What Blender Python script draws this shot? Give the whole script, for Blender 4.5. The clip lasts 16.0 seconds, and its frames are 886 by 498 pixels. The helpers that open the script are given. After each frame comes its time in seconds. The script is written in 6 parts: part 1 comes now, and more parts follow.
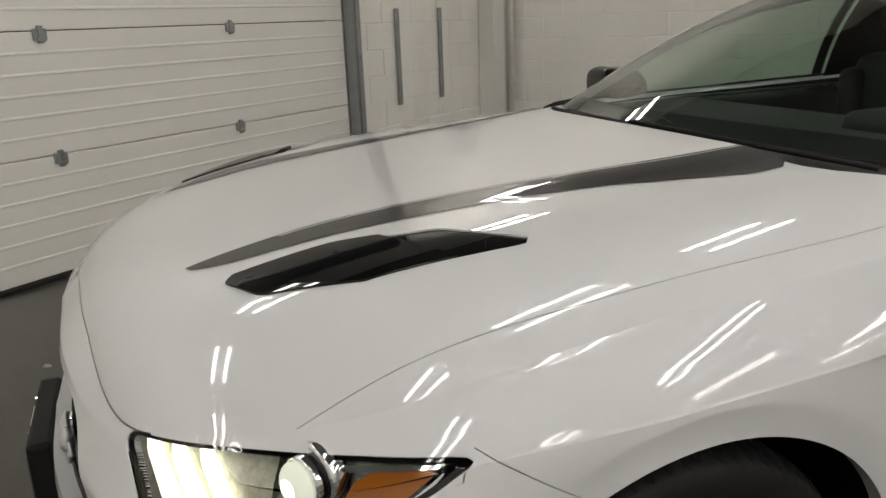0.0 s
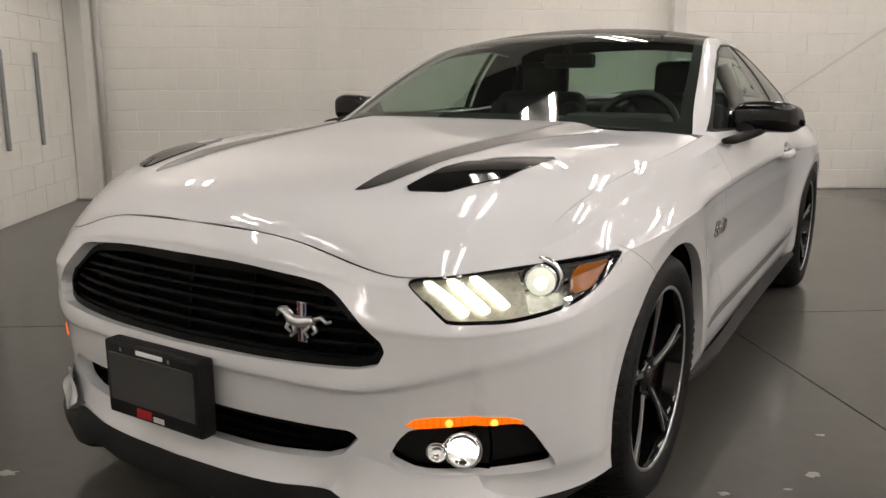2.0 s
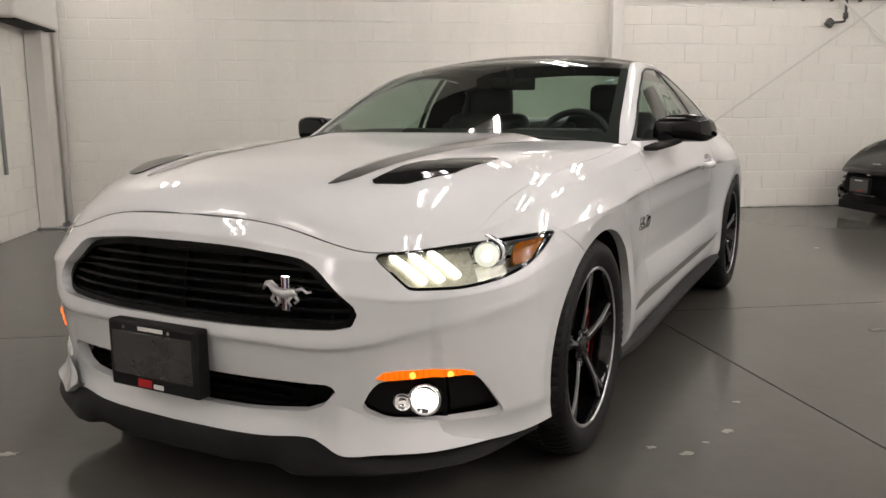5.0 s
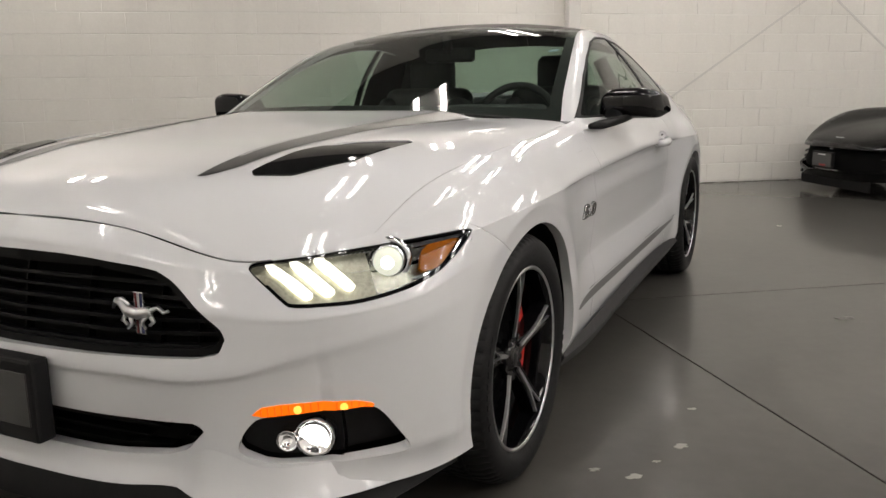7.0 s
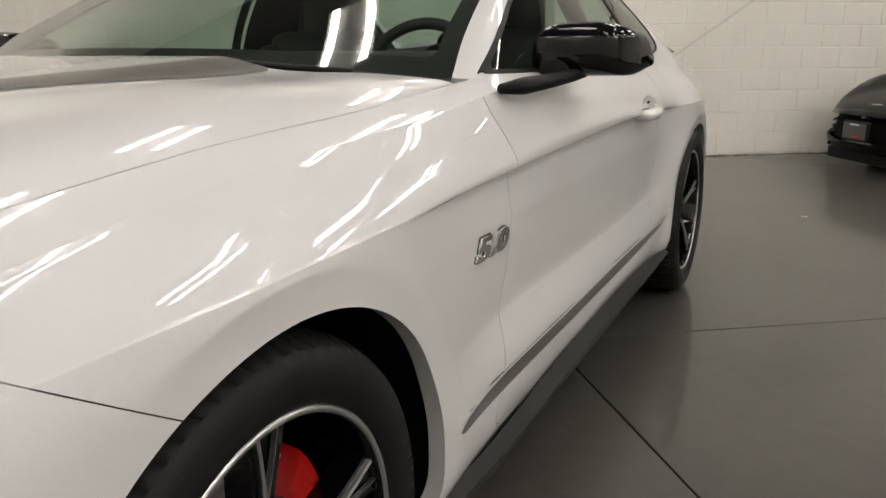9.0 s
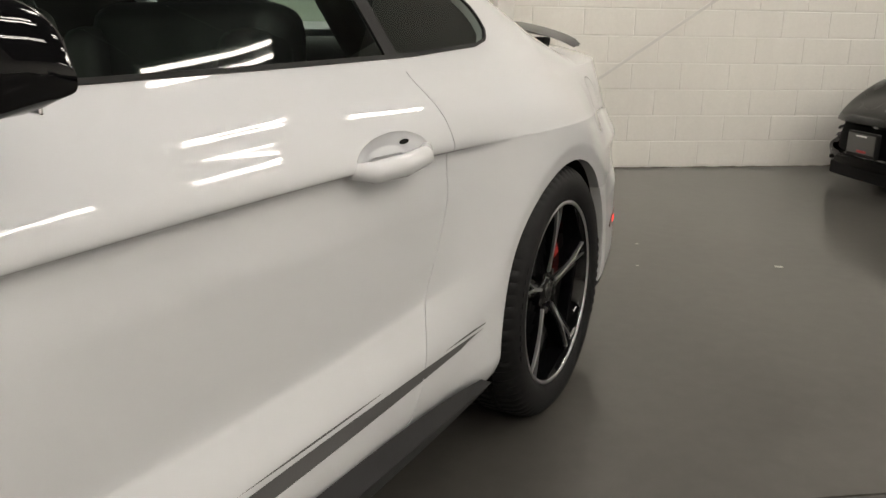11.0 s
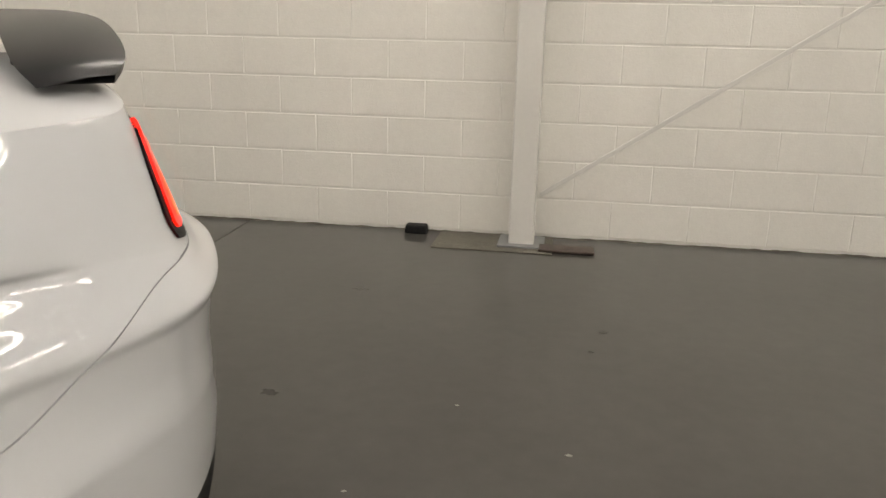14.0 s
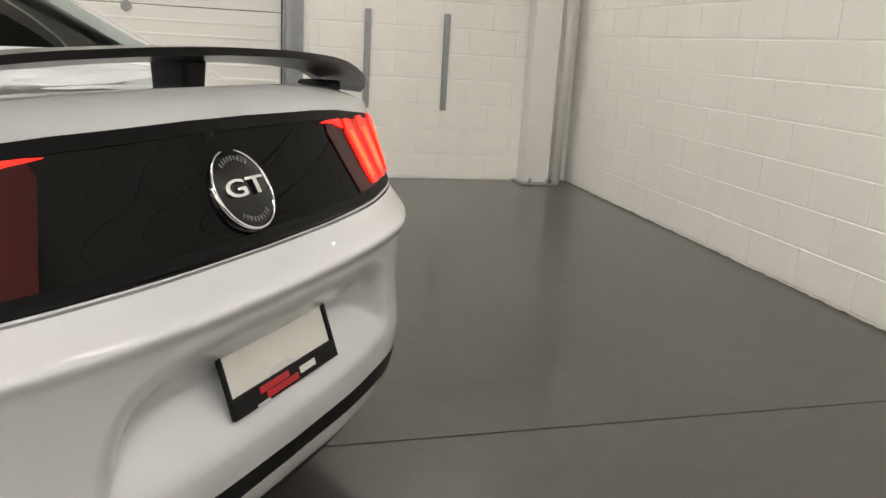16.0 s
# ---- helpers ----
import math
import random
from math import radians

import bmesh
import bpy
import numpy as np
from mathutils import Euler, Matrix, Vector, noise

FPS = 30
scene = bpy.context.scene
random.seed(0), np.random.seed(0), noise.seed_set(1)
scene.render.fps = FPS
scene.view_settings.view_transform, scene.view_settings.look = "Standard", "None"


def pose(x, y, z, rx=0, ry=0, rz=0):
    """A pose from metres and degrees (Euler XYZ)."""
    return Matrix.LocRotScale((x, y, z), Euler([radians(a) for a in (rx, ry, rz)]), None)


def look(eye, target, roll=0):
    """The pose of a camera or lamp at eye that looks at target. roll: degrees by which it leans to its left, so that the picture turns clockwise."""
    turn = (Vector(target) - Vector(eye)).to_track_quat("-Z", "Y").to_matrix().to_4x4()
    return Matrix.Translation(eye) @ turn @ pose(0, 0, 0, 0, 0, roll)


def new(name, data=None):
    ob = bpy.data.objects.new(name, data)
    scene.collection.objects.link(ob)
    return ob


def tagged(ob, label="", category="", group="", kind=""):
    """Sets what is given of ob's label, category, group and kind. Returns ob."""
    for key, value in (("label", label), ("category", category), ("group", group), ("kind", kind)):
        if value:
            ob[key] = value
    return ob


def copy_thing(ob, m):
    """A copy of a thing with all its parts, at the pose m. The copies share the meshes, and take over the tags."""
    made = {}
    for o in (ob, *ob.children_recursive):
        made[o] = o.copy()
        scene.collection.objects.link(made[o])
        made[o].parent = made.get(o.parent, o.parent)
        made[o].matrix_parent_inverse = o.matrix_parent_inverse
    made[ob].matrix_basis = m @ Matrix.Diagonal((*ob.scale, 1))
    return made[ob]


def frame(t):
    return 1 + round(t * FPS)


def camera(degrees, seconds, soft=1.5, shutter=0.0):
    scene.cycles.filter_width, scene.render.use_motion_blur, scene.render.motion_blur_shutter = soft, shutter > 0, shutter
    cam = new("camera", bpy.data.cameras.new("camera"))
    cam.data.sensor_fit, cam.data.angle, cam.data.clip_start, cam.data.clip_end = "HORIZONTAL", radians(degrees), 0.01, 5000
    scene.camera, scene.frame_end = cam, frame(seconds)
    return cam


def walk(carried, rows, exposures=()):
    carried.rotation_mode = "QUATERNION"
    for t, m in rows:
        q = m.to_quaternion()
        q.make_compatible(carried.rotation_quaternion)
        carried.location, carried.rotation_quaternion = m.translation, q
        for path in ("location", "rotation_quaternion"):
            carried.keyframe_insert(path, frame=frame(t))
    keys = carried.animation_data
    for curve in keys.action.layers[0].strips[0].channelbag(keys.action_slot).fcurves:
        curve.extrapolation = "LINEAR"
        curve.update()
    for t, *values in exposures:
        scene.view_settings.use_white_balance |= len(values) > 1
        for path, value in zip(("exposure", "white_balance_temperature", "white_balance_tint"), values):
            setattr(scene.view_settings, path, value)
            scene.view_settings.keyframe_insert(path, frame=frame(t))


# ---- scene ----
cam = camera(59.0, 16.0)

PATH = [
    (0, (0.963, -1.486, 1.251), (-0.078, 0.126, 0.687), -2.2),
    (0.5, (0.63, -1.85, 1.252), (-0.078, -0.051, 0.741), -2.5),
    (1, (0.315, -2.097, 1.219), (-0.105, -0.213, 0.696), -3.4),
    (1.5, (0.104, -2.32, 1.155), (0.138, -0.365, 0.739), -1.4),
    (2, (-0.013, -2.474, 1.11), (0.147, -0.524, 0.696), 0.3),
    (2.5, (-0.094, -2.638, 1.056), (0.069, -0.69, 0.633), 0.7),
    (3, (-0.089, -2.748, 1.049), (0.092, -0.788, 0.697), -0.3),
    (3.5, (-0.071, -2.752, 1.042), (0.217, -0.8, 0.716), 0.8),
    (6, (-0.046, -2.837, 1.04), (0.23, -0.884, 0.71), -1.1),
    (6.5, (0.033, -2.703, 1.034), (0.357, -0.762, 0.683), -1.1),
    (7, (0.154, -2.487, 1.044), (0.506, -0.557, 0.653), -0.8),
    (7.5, (0.264, -2.263, 0.999), (0.626, -0.339, 0.589), -0.7),
    (8, (0.392, -1.935, 1.009), (0.748, -0.018, 0.564), -0.5),
    (8.5, (0.597, -1.643, 1.004), (0.937, 0.271, 0.533), -0.3),
    (9, (0.782, -1.372, 0.994), (1.111, 0.539, 0.504), -0.1),
    (11.5, (2.011, -0.032, 1.013), (2.246, 1.883, 0.487), 1.3),
    (12, (2.269, 0.267, 0.991), (2.437, 2.191, 0.473), 1.4),
    (12.5, (2.537, 0.6, 0.996), (2.649, 2.533, 0.495), 1.6),
    (13, (2.775, 0.879, 0.997), (2.771, 2.819, 0.511), 2.3),
    (13.5, (2.998, 1.219, 0.997), (2.879, 3.155, 0.506), 1.6),
    (14, (3.2237, 1.5083, 1.05), (2.9267, 3.4153, 0.526), 1.3),
    (14.5, (3.3798, 1.9233, 1.041), (2.7718, 3.7443, 0.48), 2.2),
    (15, (3.5112, 2.3195, 1.062), (2.3352, 3.8305, 0.484), 1.5),
    (15.3, (3.5983, 2.5433, 1.087), (2.0843, 3.7173, 0.513), 2.2),
    (15.5, (3.5841, 2.6703, 1.088), (1.9151, 3.6183, 0.526), 2.8),
    (15.6, (3.5781, 2.7321, 1.079), (1.8541, 3.5811, 0.524), 2.7),
    (16, (3.516, 3.0024, 1.109), (1.641, 3.4794, 0.603), 3.4),
]
walk(cam, [(t, look(eye, target, roll)) for t, eye, target, roll in PATH], [(0.0, -0.50, 6700, 9), (0.6, -0.39, 6700, 10), (1.5, -0.17, 6800, 13), (3.7, -0.06, 6900, 15), (6.0, -0.01, 6700, 13), (8.0, -0.16, 6750, 12), (9.2, -0.09, 6900, 11), (11.5, 0.03, 6950, 10), (12.0, -0.05, 7000, 10), (12.5, -0.02, 7000, 10), (13.5, -0.12, 7100, 11), (14.5, 0.2, 7000, 11), (15.0, 0.32, 6700, 11), (16.0, 0.32, 6700, 10)])

# ---- light ----
world = bpy.data.worlds.new("world")
world.use_nodes = True
scene.world = world
world.node_tree.nodes["Background"].inputs[0].default_value = (0.9, 0.95, 1.0, 1)
world.node_tree.nodes["Background"].inputs[1].default_value = 0.02

LAMP_POWER = 9.0      # emission strength of the ceiling tubes


# ---- materials ----
def shader(name, color=(0.5, 0.5, 0.5), rough=0.5, metal=0.0, coat=0.0, coat_rough=0.03, spec=0.5):
    m = bpy.data.materials.new(name)
    m.use_nodes = True
    b = m.node_tree.nodes["Principled BSDF"]
    b.inputs["Base Color"].default_value = (*color, 1)
    b.inputs["Roughness"].default_value = rough
    b.inputs["Metallic"].default_value = metal
    b.inputs["Coat Weight"].default_value = coat
    b.inputs["Coat Roughness"].default_value = coat_rough
    b.inputs["Specular IOR Level"].default_value = spec
    return m


def add(m, kind, **values):
    n = m.node_tree.nodes.new(kind)
    for key, value in values.items():
        n.inputs[key.replace("_", " ")].default_value = value
    return n


def noisy(m, scale_a, scale_b, amount, bump=0.0, bump_scale=None, rough_amount=0.0, detail=6, dist=0.02, stretch=None):
    """Two scales of noise on colour, gloss and relief, in object metres."""
    nt = m.node_tree
    b = nt.nodes["Principled BSDF"]
    base = tuple(b.inputs["Base Color"].default_value)
    geo = nt.nodes.new("ShaderNodeNewGeometry")
    a = add(m, "ShaderNodeTexNoise", Scale=scale_a, Detail=detail, Roughness=0.6)
    c = add(m, "ShaderNodeTexNoise", Scale=scale_b, Detail=4, Roughness=0.6)
    if stretch:
        squash = nt.nodes.new("ShaderNodeVectorMath")
        squash.operation = "MULTIPLY"
        squash.inputs[1].default_value = stretch
        nt.links.new(geo.outputs["Position"], squash.inputs[0])
        nt.links.new(squash.outputs[0], a.inputs["Vector"])
    else:
        nt.links.new(geo.outputs["Position"], a.inputs["Vector"])
    nt.links.new(geo.outputs["Position"], c.inputs["Vector"])
    mix = nt.nodes.new("ShaderNodeMath")
    mix.operation = "MULTIPLY_ADD"
    mix.inputs[1].default_value = 0.6
    half = nt.nodes.new("ShaderNodeMath")
    half.operation = "MULTIPLY"
    half.inputs[1].default_value = 0.4
    nt.links.new(c.outputs["Fac"], half.inputs[0])
    nt.links.new(a.outputs["Fac"], mix.inputs[0])
    nt.links.new(half.outputs[0], mix.inputs[2])
    ramp = nt.nodes.new("ShaderNodeValToRGB")
    ramp.color_ramp.elements[0].position, ramp.color_ramp.elements[1].position = 0.3, 0.7
    ramp.color_ramp.elements[0].color = (*[v * (1 - amount) for v in base[:3]], 1)
    ramp.color_ramp.elements[1].color = (*[min(1, v * (1 + amount)) for v in base[:3]], 1)
    nt.links.new(mix.outputs[0], ramp.inputs["Fac"])
    nt.links.new(ramp.outputs["Color"], b.inputs["Base Color"])
    if rough_amount:
        r = nt.nodes.new("ShaderNodeMapRange")
        rough = b.inputs["Roughness"].default_value
        r.inputs["From Min"].default_value, r.inputs["From Max"].default_value = 0.3, 0.7
        r.inputs["To Min"].default_value, r.inputs["To Max"].default_value = rough * (1 - rough_amount), rough * (1 + rough_amount)
        nt.links.new(mix.outputs[0], r.inputs["Value"])
        nt.links.new(r.outputs[0], b.inputs["Roughness"])
    if bump:
        d = add(m, "ShaderNodeTexNoise", Scale=bump_scale or scale_b, Detail=5, Roughness=0.6)
        nt.links.new(geo.outputs["Position"], d.inputs["Vector"])
        bp = add(m, "ShaderNodeBump", Strength=bump, Distance=dist)
        nt.links.new(d.outputs["Fac"], bp.inputs["Height"])
        nt.links.new(bp.outputs["Normal"], b.inputs["Normal"])
    return m


def glow(name, color, strength):
    m = shader(name, color, 0.3)
    b = m.node_tree.nodes["Principled BSDF"]
    b.inputs["Emission Color"].default_value = (*color, 1)
    b.inputs["Emission Strength"].default_value = strength
    return m


def glassy(name, tint=(0.8, 0.9, 0.85), clear=0.75, shine=0.05):
    """Thin tinted glass: a sharp Fresnel reflection over a tinted see-through layer."""
    m = bpy.data.materials.new(name)
    m.use_nodes = True
    nt = m.node_tree
    nt.nodes.clear()
    out = nt.nodes.new("ShaderNodeOutputMaterial")
    mix = nt.nodes.new("ShaderNodeMixShader")
    tr = nt.nodes.new("ShaderNodeBsdfTransparent")
    tr.inputs[0].default_value = (*[c * clear for c in tint], 1)
    gl = nt.nodes.new("ShaderNodeBsdfGlossy")
    gl.inputs["Roughness"].default_value = 0.01
    edge = nt.nodes.new("ShaderNodeLayerWeight")
    edge.inputs[0].default_value = 0.5
    steep = nt.nodes.new("ShaderNodeMath")
    steep.operation = "POWER"
    steep.inputs[1].default_value = 5.0
    gloss = nt.nodes.new("ShaderNodeMath")
    gloss.operation = "MULTIPLY_ADD"
    gloss.inputs[1].default_value, gloss.inputs[2].default_value = 0.92, shine
    nt.links.new(edge.outputs["Facing"], steep.inputs[0])
    nt.links.new(steep.outputs[0], gloss.inputs[0])
    nt.links.new(gloss.outputs[0], mix.inputs[0])
    nt.links.new(tr.outputs[0], mix.inputs[1])
    nt.links.new(gl.outputs[0], mix.inputs[2])
    nt.links.new(mix.outputs[0], out.inputs[0])
    return m


PAINT = noisy(shader("pearl_white_paint", (0.634, 0.645, 0.660), 0.42, 0.0, 1.0, 0.015, 0.32), 900, 2.0, 0.02)
PAINT.node_tree.nodes["Principled BSDF"].inputs["Specular Tint"].default_value = (0.66, 0.72, 1.0, 1)
BLACK_PAINT = shader("gloss_black_paint", (0.003, 0.003, 0.0035), 0.25, 0.0, 0.75, 0.02, 0.0)
BLACK_BODY = noisy(shader("black_metallic_paint", (0.004, 0.0039, 0.0038), 0.38, 0.0, 0.5, 0.02, 0.0), 700, 3, 0.2)
ROOF_BLACK = shader("satin_black_roof", (0.008, 0.008, 0.009), 0.22, 0.0, 0.45, 0.08, 0.0)
DARK = noisy(shader("black_plastic", (0.006, 0.006, 0.0065), 0.58, spec=0.22), 40, 300, 0.2, 0.15, 500, dist=0.002)
TRIM = noisy(shader("satin_grey_plastic", (0.028, 0.028, 0.030), 0.46, spec=0.4), 20, 400, 0.12, 0.1, 700, dist=0.001)
GRILLE_BLACK = shader("matt_black_grille", (0.0022, 0.0022, 0.0024), 0.45, spec=0.10)
INNER = shader("black_inner_lining", (0.003, 0.003, 0.003), 0.9, spec=0.1)
STRIPE = noisy(shader("charcoal_vinyl_stripe", (0.016, 0.016, 0.018), 0.34, 0.0, 0.7, 0.04, 0.2), 300, 3, 0.1)
SIDE_STRIPE = noisy(shader("grey_vinyl_side_stripe", (0.085, 0.084, 0.086), 0.36, 0.0, 0.8, 0.04, 0.3), 300, 3, 0.1)
SILVER = shader("machined_aluminium", (0.58, 0.585, 0.60), 0.34, 1.0)
CHROME = shader("chrome", (0.85, 0.86, 0.88), 0.06, 1.0)
STEEL = noisy(shader("brushed_brake_steel", (0.60, 0.60, 0.61), 0.45, 1.0), 60, 400, 0.15)
RED = shader("red_caliper_paint", (0.45, 0.012, 0.010), 0.3, 0.0, 0.5)
RUBBER = noisy(shader("tyre_rubber", (0.0075, 0.0075, 0.008), 0.62, spec=0.22), 30, 300, 0.25, 0.2, 400, dist=0.002)
GLASS = glassy("tinted_glass", (0.74, 0.90, 0.80), 0.72)
SIDE_GLASS = glassy("side_glass", (0.74, 0.88, 0.80), 0.78)
LENS = glassy("clear_lens", (0.98, 0.99, 1.0), 0.96, 0.012)
LED = glow("white_led", (1.0, 0.97, 0.86), 2.2)
PROJECTOR = glow("projector_beam", (0.97, 1.0, 0.82), 0.85)
PROJECTOR.node_tree.nodes["Principled BSDF"].inputs["Base Color"].default_value = (0.22, 0.23, 0.20, 1)
HOT_CORE = glow("hot_lamp_core", (1.0, 1.0, 0.93), 9.0)
AMBER_SPOT = glow("amber_bulb_spot", (1.0, 0.36, 0.06), 2.2)
AMBER_ON = glow("amber_lit_lens", (1.0, 0.18, 0.003), 0.7)
AMBER_DIM = glow("amber_lens_rib", (0.85, 0.13, 0.002), 0.45)
AMBER = shader("amber_reflector", (0.26, 0.075, 0.004), 0.25, 0.0, 0.3, 0.05, 0.2)
RED_ON = glow("red_lit_bar", (1.0, 0.012, 0.004), 1.1)
RED_HOT = glow("orange_lit_bar", (1.0, 0.105, 0.016), 1.15)
RED_DIM = glow("red_lit_lens", (0.75, 0.003, 0.001), 0.12)
RED_LENS = shader("red_lens", (0.035, 0.0006, 0.0006), 0.3, 0.0, 0.2, 0.05, 0.1)
PANEL_BLACK = shader("gloss_black_panel", (0.002, 0.002, 0.002), 0.3, 0.0, 0.24, 0.01, 0.0)
CLOTH = noisy(shader("dark_seat_leather", (0.02, 0.02, 0.022), 0.55), 20, 200, 0.2)
HEADLINER = shader("dark_headliner", (0.03, 0.03, 0.03), 0.9)
PLATE_WHITE = noisy(shader("white_plate", (0.72, 0.72, 0.68), 0.35), 15, 90, 0.05)
BAR_RED = shader("red_print", (0.42, 0.01, 0.014), 0.4)
BAR_WHITE = shader("white_print", (0.75, 0.75, 0.75), 0.4)


# ---- mesh helpers ----
def mesh_ob(name, verts, faces, material, parent=None, label="", smooth=True):
    me = bpy.data.meshes.new(name)
    me.from_pydata([tuple(map(float, v)) for v in verts], [], [tuple(f) for f in faces])
    me.materials.append(material)
    if smooth:
        me.polygons.foreach_set("use_smooth", [True] * len(me.polygons))
    ob = new(name, me)
    if parent is not None:
        ob.parent = parent
    if label:
        tagged(ob, label)
    return ob


def part(name, bm, material, parent, label="", smooth=False):
    me = bpy.data.meshes.new(name)
    bmesh.ops.recalc_face_normals(bm, faces=bm.faces)
    bm.to_mesh(me)
    bm.free()
    me.materials.append(material)
    if smooth:
        me.polygons.foreach_set("use_smooth", [True] * len(me.polygons))
    ob = new(name, me)
    ob.parent = parent
    if label:
        tagged(ob, label)
    return ob


def empty(name, m=None):
    ob = new(name)
    if m is not None:
        ob.matrix_world = m
    return ob


def box_bm(sx, sy, sz, at=(0, 0, 0), bevel=0.0, segments=2, turn=None, taper=None):
    bm = bmesh.new()
    bmesh.ops.create_cube(bm, size=1)
    for v in bm.verts:
        v.co = Vector((v.co.x * sx, v.co.y * sy, v.co.z * sz))
        if taper and v.co.z > 0:
            v.co.x, v.co.y = v.co.x * taper[0], v.co.y * taper[1]
    if bevel:
        bmesh.ops.bevel(bm, geom=bm.edges[:], offset=bevel, segments=segments, affect="EDGES", profile=0.5)
    if turn is not None:
        bmesh.ops.transform(bm, matrix=turn, verts=bm.verts)
    bmesh.ops.translate(bm, vec=at, verts=bm.verts)
    return bm


def join_bm(*parts):
    out = bmesh.new()
    for bm in parts:
        me = bpy.data.meshes.new("tmp")
        bm.to_mesh(me)
        bm.free()
        out.from_mesh(me)
        bpy.data.meshes.remove(me)
    return out


def revolve(profile, n=64, axis="x"):
    """A closed ring from a profile of (radius, offset along the axis)."""
    verts, faces, k = [], [], len(profile)
    for i in range(n):
        a = 2 * math.pi * i / n
        for r, d in profile:
            p = (d, r * math.cos(a), r * math.sin(a)) if axis == "x" else (r * math.cos(a), r * math.sin(a), d)
            verts.append(p)
    for i in range(n):
        for j in range(k - 1):
            a, b = i * k + j, ((i + 1) % n) * k + j
            faces.append((a, a + 1, b + 1, b))
    return verts, faces


def bm_of(verts, faces):
    bm = bmesh.new()
    vs = [bm.verts.new(v) for v in verts]
    for f in faces:
        if len(set(f)) > 2:
            try:
                bm.faces.new([vs[i] for i in f])
            except ValueError:
                pass
    return bm


def tube(points, radius, sides=8, caps=True, closed=False):
    """A round bar along a line of points."""
    pts = [Vector(p) for p in points]
    verts, faces, n = [], [], len(pts)
    side = None
    for i, p in enumerate(pts):
        before, after = pts[(i - 1) % n if closed else max(i - 1, 0)], pts[(i + 1) % n if closed else min(i + 1, n - 1)]
        way = (after - before).normalized()
        if side is None:
            side = way.orthogonal().normalized()
        side = (side - way * side.dot(way)).normalized()
        up = way.cross(side)
        r = radius[i] if isinstance(radius, (list, tuple)) else radius
        for j in range(sides):
            a = 2 * math.pi * j / sides
            verts.append(p + side * (r * math.cos(a)) + up * (r * math.sin(a)))
    for i in range(n if closed else n - 1):
        for j in range(sides):
            a, b = i * sides + j, ((i + 1) % n) * sides + j
            c, d = ((i + 1) % n) * sides + (j + 1) % sides, i * sides + (j + 1) % sides
            faces.append((a, b, c, d))
    if caps and not closed:
        faces.append(tuple(range(sides))[::-1])
        faces.append(tuple((n - 1) * sides + j for j in range(sides)))
    return verts, faces


def slab(outline, depth, way=(0, 0, 1)):
    """A flat plate: an outline of 3D points, made thick along a direction."""
    way = Vector(way) * depth
    n = len(outline)
    verts = [Vector(p) for p in outline] + [Vector(p) + way for p in outline]
    faces = [tuple(range(n)), tuple(range(2 * n - 1, n - 1, -1))]
    faces += [(i, (i + 1) % n, n + (i + 1) % n, n + i) for i in range(n)]
    return verts, faces


def spline(knots, steps):
    """A smooth line through the knots (Catmull-Rom with chord lengths), steps samples a span."""
    p = np.array(knots, float)
    p = np.vstack([2 * p[0] - p[1], p, 2 * p[-1] - p[-2]])
    out = []
    for i in range(1, len(p) - 2):
        p0, p1, p2, p3 = p[i - 1 : i + 3]
        d1, d2, d3 = [max(np.linalg.norm(b - a) ** 0.5, 1e-5) for a, b in ((p0, p1), (p1, p2), (p2, p3))]
        m1 = (p1 - p0) / d1 - (p2 - p0) / (d1 + d2) + (p2 - p1) / d2
        m2 = (p2 - p1) / d2 - (p3 - p1) / (d2 + d3) + (p3 - p2) / d3
        m1, m2 = m1 * d2, m2 * d2
        for t in np.arange(steps) / steps:
            out.append((2 * t**3 - 3 * t**2 + 1) * p1 + (t**3 - 2 * t**2 + t) * m1 + (-2 * t**3 + 3 * t**2) * p2 + (t**3 - t**2) * m2)
    out.append(p[-2])
    return np.array(out)


def curve1(knots):
    """A smooth function of one number through (x, value) knots, without overshoot."""
    xs, ys = np.array(knots, float).T
    h, d = np.diff(xs), np.diff(ys) / np.diff(xs)
    m = np.zeros(len(xs))
    m[0], m[-1] = d[0], d[-1]
    for i in range(1, len(xs) - 1):
        m[i] = 0 if d[i - 1] * d[i] <= 0 else 3 * (h[i - 1] + h[i]) / ((2 * h[i] + h[i - 1]) / d[i - 1] + (h[i] + 2 * h[i - 1]) / d[i])

    def f(x):
        x = np.clip(np.asarray(x, float), xs[0], xs[-1])
        i = np.clip(np.searchsorted(xs, x, side="right") - 1, 0, len(xs) - 2)
        t = (x - xs[i]) / h[i]
        return (2 * t**3 - 3 * t**2 + 1) * ys[i] + (t**3 - 2 * t**2 + t) * h[i] * m[i] + (3 * t**2 - 2 * t**3) * ys[i + 1] + (t**3 - t**2) * h[i] * m[i + 1]

    return f


def rounded(poly, times=2):
    """Corner-cutting of a closed outline."""
    p = np.array(poly, float)
    for _ in range(times):
        q = np.roll(p, -1, 0)
        p = np.stack([0.82 * p + 0.18 * q, 0.18 * p + 0.82 * q], 1).reshape(-1, p.shape[1])
    return p


